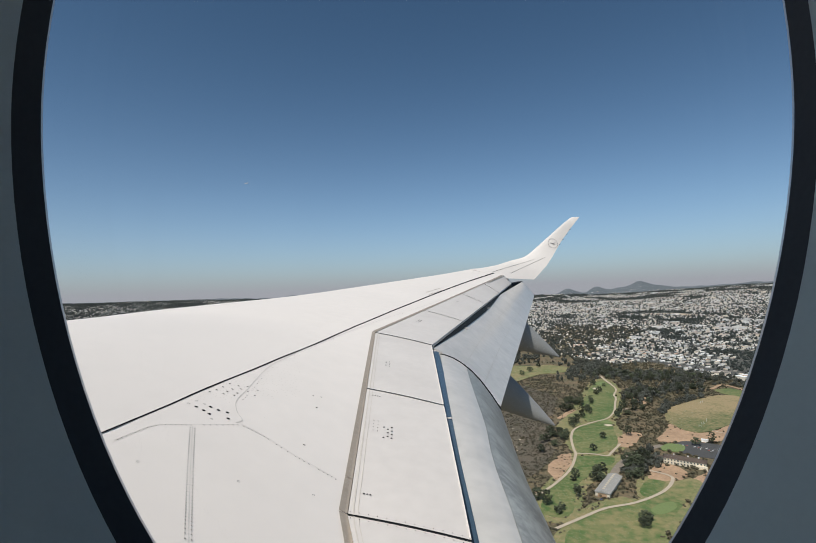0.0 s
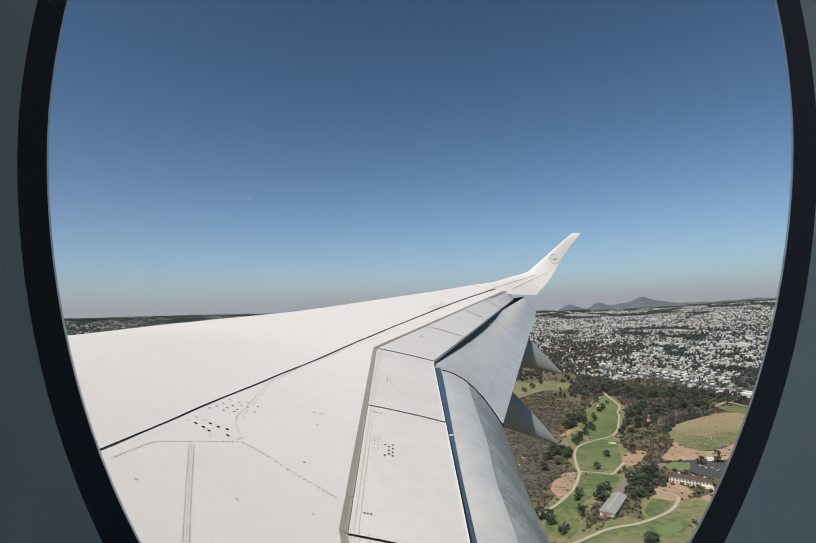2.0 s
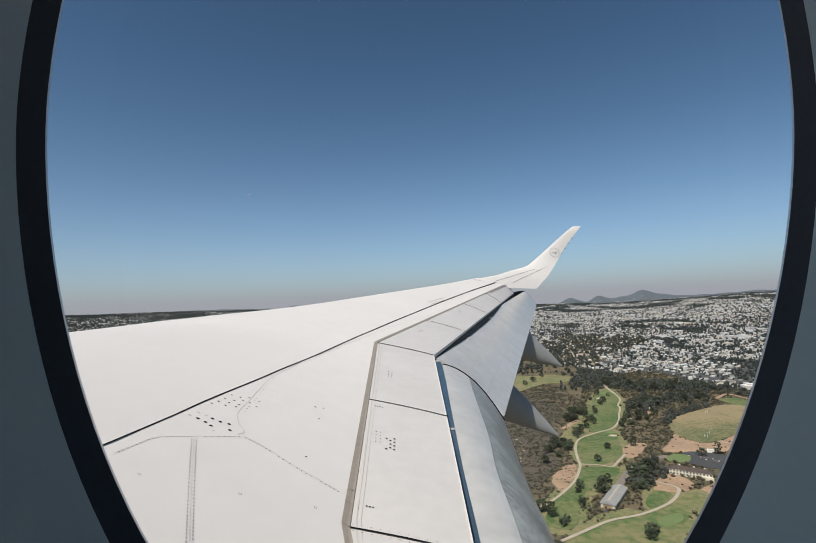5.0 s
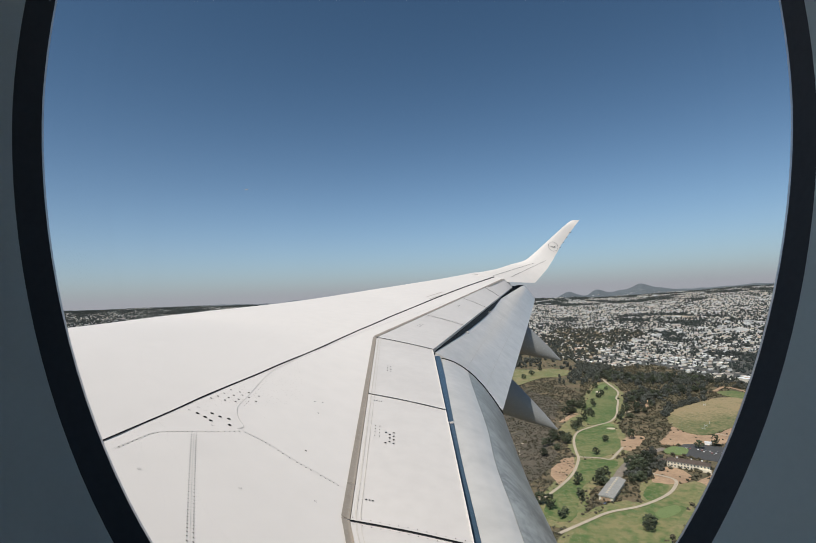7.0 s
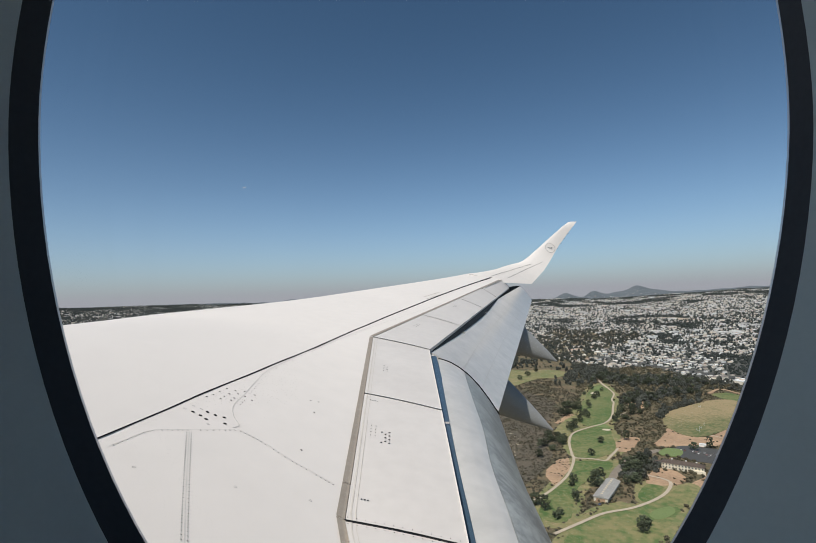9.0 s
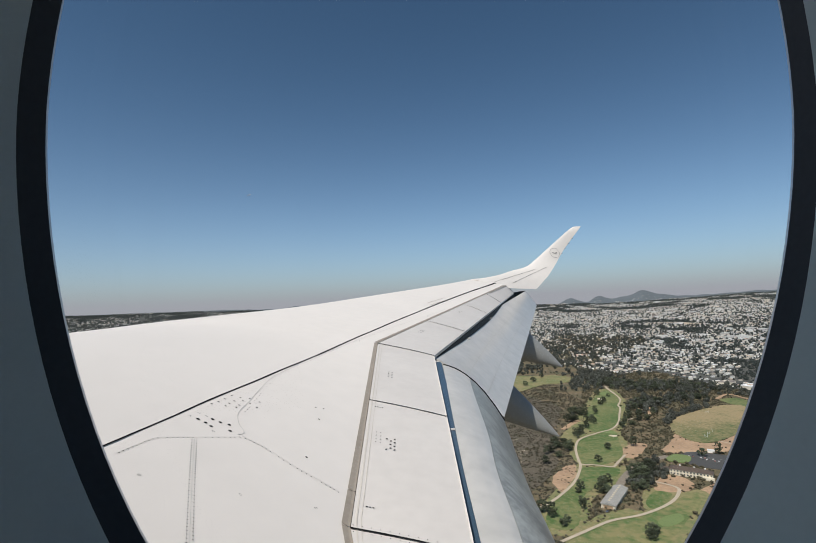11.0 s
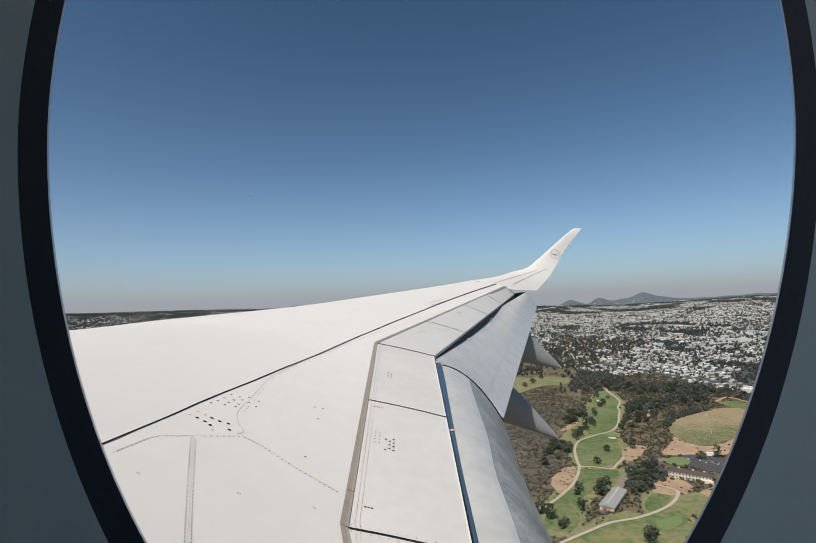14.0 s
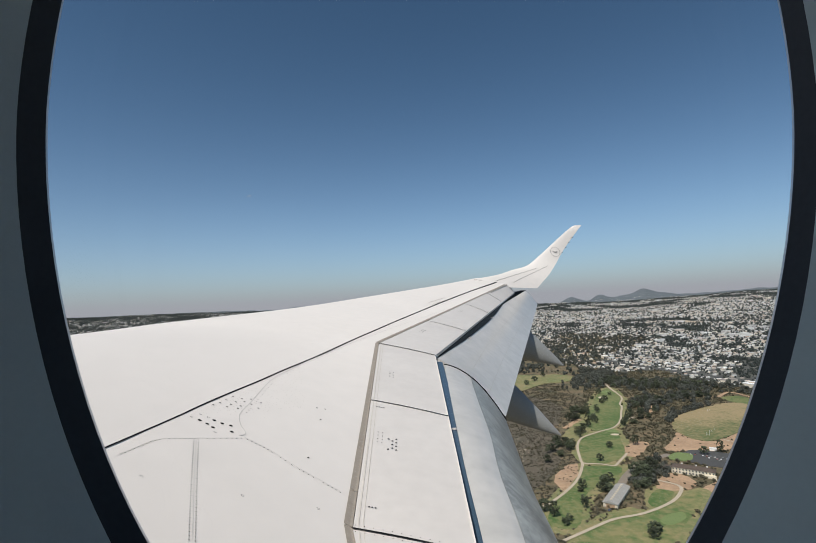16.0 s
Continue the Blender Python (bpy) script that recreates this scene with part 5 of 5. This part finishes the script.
bm = bmesh.new()
turns = [i * math.tau / 40 for i in range(40)]
o, q = ([bm.verts.new(on_tip(math.cos(a) * r, math.sin(a) * r)) for a in turns] for r in (0.30, 0.287))
o, q = list(o), list(q)
for i in range(40):
    bm.faces.new((o[i], o[(i + 1) % 40], q[(i + 1) % 40], q[i]))
part("emblem_ring", bm, MARK_BLUE, winglet, "thin dark ring")
bm = bmesh.new()
for pts in (((-0.19, 0.03), (0.0, -0.04), (0.02, -0.015), (-0.17, 0.045)), ((0.0, -0.04), (0.07, 0.04), (0.17, 0.05), (0.05, -0.02)), ((-0.02, -0.04), (0.14, -0.07), (0.12, -0.05), (0.02, -0.028))):
    bm.faces.new([bm.verts.new(on_tip(x, z)) for x, z in pts])
part("emblem_bars", bm, MARK_BLUE, winglet, "plain dark bars inside the ring")
for t in (0.15, 0.35, 0.55, 0.75):
    p = Vector((8.6, 27.8, 2.33)).lerp(Vector((9.95, 28.5, 3.85)), t)
    bm = bmesh.new()
    bmesh.ops.create_cone(bm, cap_ends=True, segments=6, radius1=0.02, radius2=0.01, depth=0.11, matrix=Matrix.Translation(p) @ pose(0, 0, 0, 0, 80, 0))
    part("static_wick", bm, GROOVE, winglet, "short dark discharge wick")
# tip panel lines
bm = bmesh.new()
tape(bm, [Vector((3.1 + 0.33 * k, 19.3 + k)) for k in range(6)], 0.03, wing_z, 0.01)
part("panel_line", bm, SEAL_TAN, wing)

# ---- cabin: window wall, seal, pane and plain closing walls ----
WX, WZ = 0.0045, 0.0669


def window_loop(a, b, power, turn, y, n=128, cx=WX, cz=WZ):
    k = y / 0.16
    out = []
    for i in range(n):
        t = i * math.tau / n
        ct, st = math.cos(t), math.sin(t)
        x, z = a * math.copysign(abs(ct) ** (2 / power), ct), b * math.copysign(abs(st) ** (2 / power), st)
        out.append(Vector(((cx + x * math.cos(turn) - z * math.sin(turn)) * k, y, EYE + (cz + x * math.sin(turn) + z * math.cos(turn)) * k)))
    return out


inner = window_loop(0.1286, 0.2075, 1.85, -0.057, 0.168, cx=0.0041)
mid = window_loop(0.1332, 0.2134, 1.85, -0.054, 0.163, cx=0.0038)
outer = window_loop(0.1378, 0.2195, 1.85, -0.052, 0.158, cx=0.0030)
window = tagged(new("window_1"), "oval cabin window with a black rubber seal", "window", kind="structure")
window.matrix_basis = Matrix.Translation((0, 0.16, EYE))
back = window.matrix_basis.inverted()


def seat(rows, name, mat, label, **kw):
    bm = grid_mesh([[back @ p for p in r] for r in rows], closed_v=True, **kw)
    return part(name, bm, mat, window, label, smooth=True)


hole = window_loop(0.1340, 0.2150, 1.85, -0.052, 0.20)
seat([hole, window_loop(0.1305, 0.2103, 1.85, -0.052, 0.176), inner, mid, outer], "window_seal", RUBBER, "black rubber window seal")
edge_in = window_loop(0.1279, 0.2068, 1.85, -0.057, 0.175, cx=0.0041)
seat([edge_in, inner], "pane_rim", EDGE, "thin pale bevelled rim of the pane")
bm = bmesh.new()
bm.faces.new([bm.verts.new(back @ Vector((p.x, 0.185, p.z))) for p in hole])
pane = part("pane", bm, PANE, window, "clear acrylic pane")
pane.visible_shadow = False
window.matrix_basis = ATTITUDE @ window.matrix_basis

# reveal and wall panel
rows = [outer]
for k in range(1, 9):
    t = k / 8
    w = window_loop(0.1360 + 0.076 * t, 0.2168 + 0.084 * t, 1.85 + 0.5 * t, -0.052 * (1 - t), 0.16, cx=0.0030)
    rows.append([Vector((p.x, 0.158 - 0.093 * t ** 0.9, p.z)) for p in w])
big = [Vector((max(-4.2, min(1.6, WX + (3.0 if p.x > WX else 6.5) * (p.x - WX) / 0.2)), 0.065, max(EYE - 1.3, min(EYE + 0.95, EYE + WZ + 3.0 * (p.z - EYE - WZ) / 0.2)))) for p in rows[-1]]
rows.append(big)
tagged(link("wall_cabin", grid_mesh(rows, closed_v=True), CABIN, smooth=True), "grey cabin side panel curving in to the window", "wall", kind="structure").matrix_basis = ATTITUDE


def slab(name, x0, x1, y0, y1, z0, z1, words, mat=CABIN, cut=None):
    bm = bmesh.new()
    box(bm, x0, x1, y0, y1, EYE + z0, EYE + z1)
    ob = tagged(link(name, bm, mat), words, name.split("_")[0], kind="structure")
    ob.matrix_basis = ATTITUDE
    return ob


# outer skin round the opening
frame_out = [Vector((max(-4.3, min(1.7, p.x * (12 if p.x > 0 else 34))), 0.215, max(EYE - 2.9, min(EYE + 1.05, EYE + (p.z - EYE) * 14)))) for p in hole]
tagged(link("wall_hull", grid_mesh([[Vector((p.x, 0.20, p.z)) for p in hole], window_loop(0.1370, 0.2180, 1.85, -0.052, 0.215), frame_out], closed_v=True), WING_PAINT), "white outer hull skin round the window", "wall", kind="structure").matrix_basis = ATTITUDE
slab("wall_fore", -4.26, -4.2, -3.0, 0.2, -1.3, 0.95, "plain grey cabin partition ahead")
slab("wall_aft", 1.6, 1.66, -3.0, 0.2, -1.3, 0.95, "plain grey cabin partition behind")
# out of view, in the pale panel colour to bounce light onto the window wall
slab("floor", -4.26, 1.66, -3.06, 0.2, -1.36, -1.3, "unseen pale cabin floor that bounces daylight")
slab("ceiling", -4.26, 1.66, -3.06, 0.2, 0.95, 1.0, "pale grey cabin ceiling")
# unseen far side wall; its large openings are added to let daylight in
slab("wall_far", -4.2, 1.6, -3.06, -3.0, -1.3, -0.7, "unseen grey wall below the added light openings")
slab("wall_far", -4.2, 1.6, -3.06, -3.0, 0.8, 0.95, "unseen grey wall above the added light openings")
for x0, x1 in ((-3.0, -2.9), (-1.9, -1.8), (-0.8, 1.6)):
    slab("wall_far", x0, x1, -3.06, -3.0, -0.7, 0.8, "unseen grey pier between the added light openings")
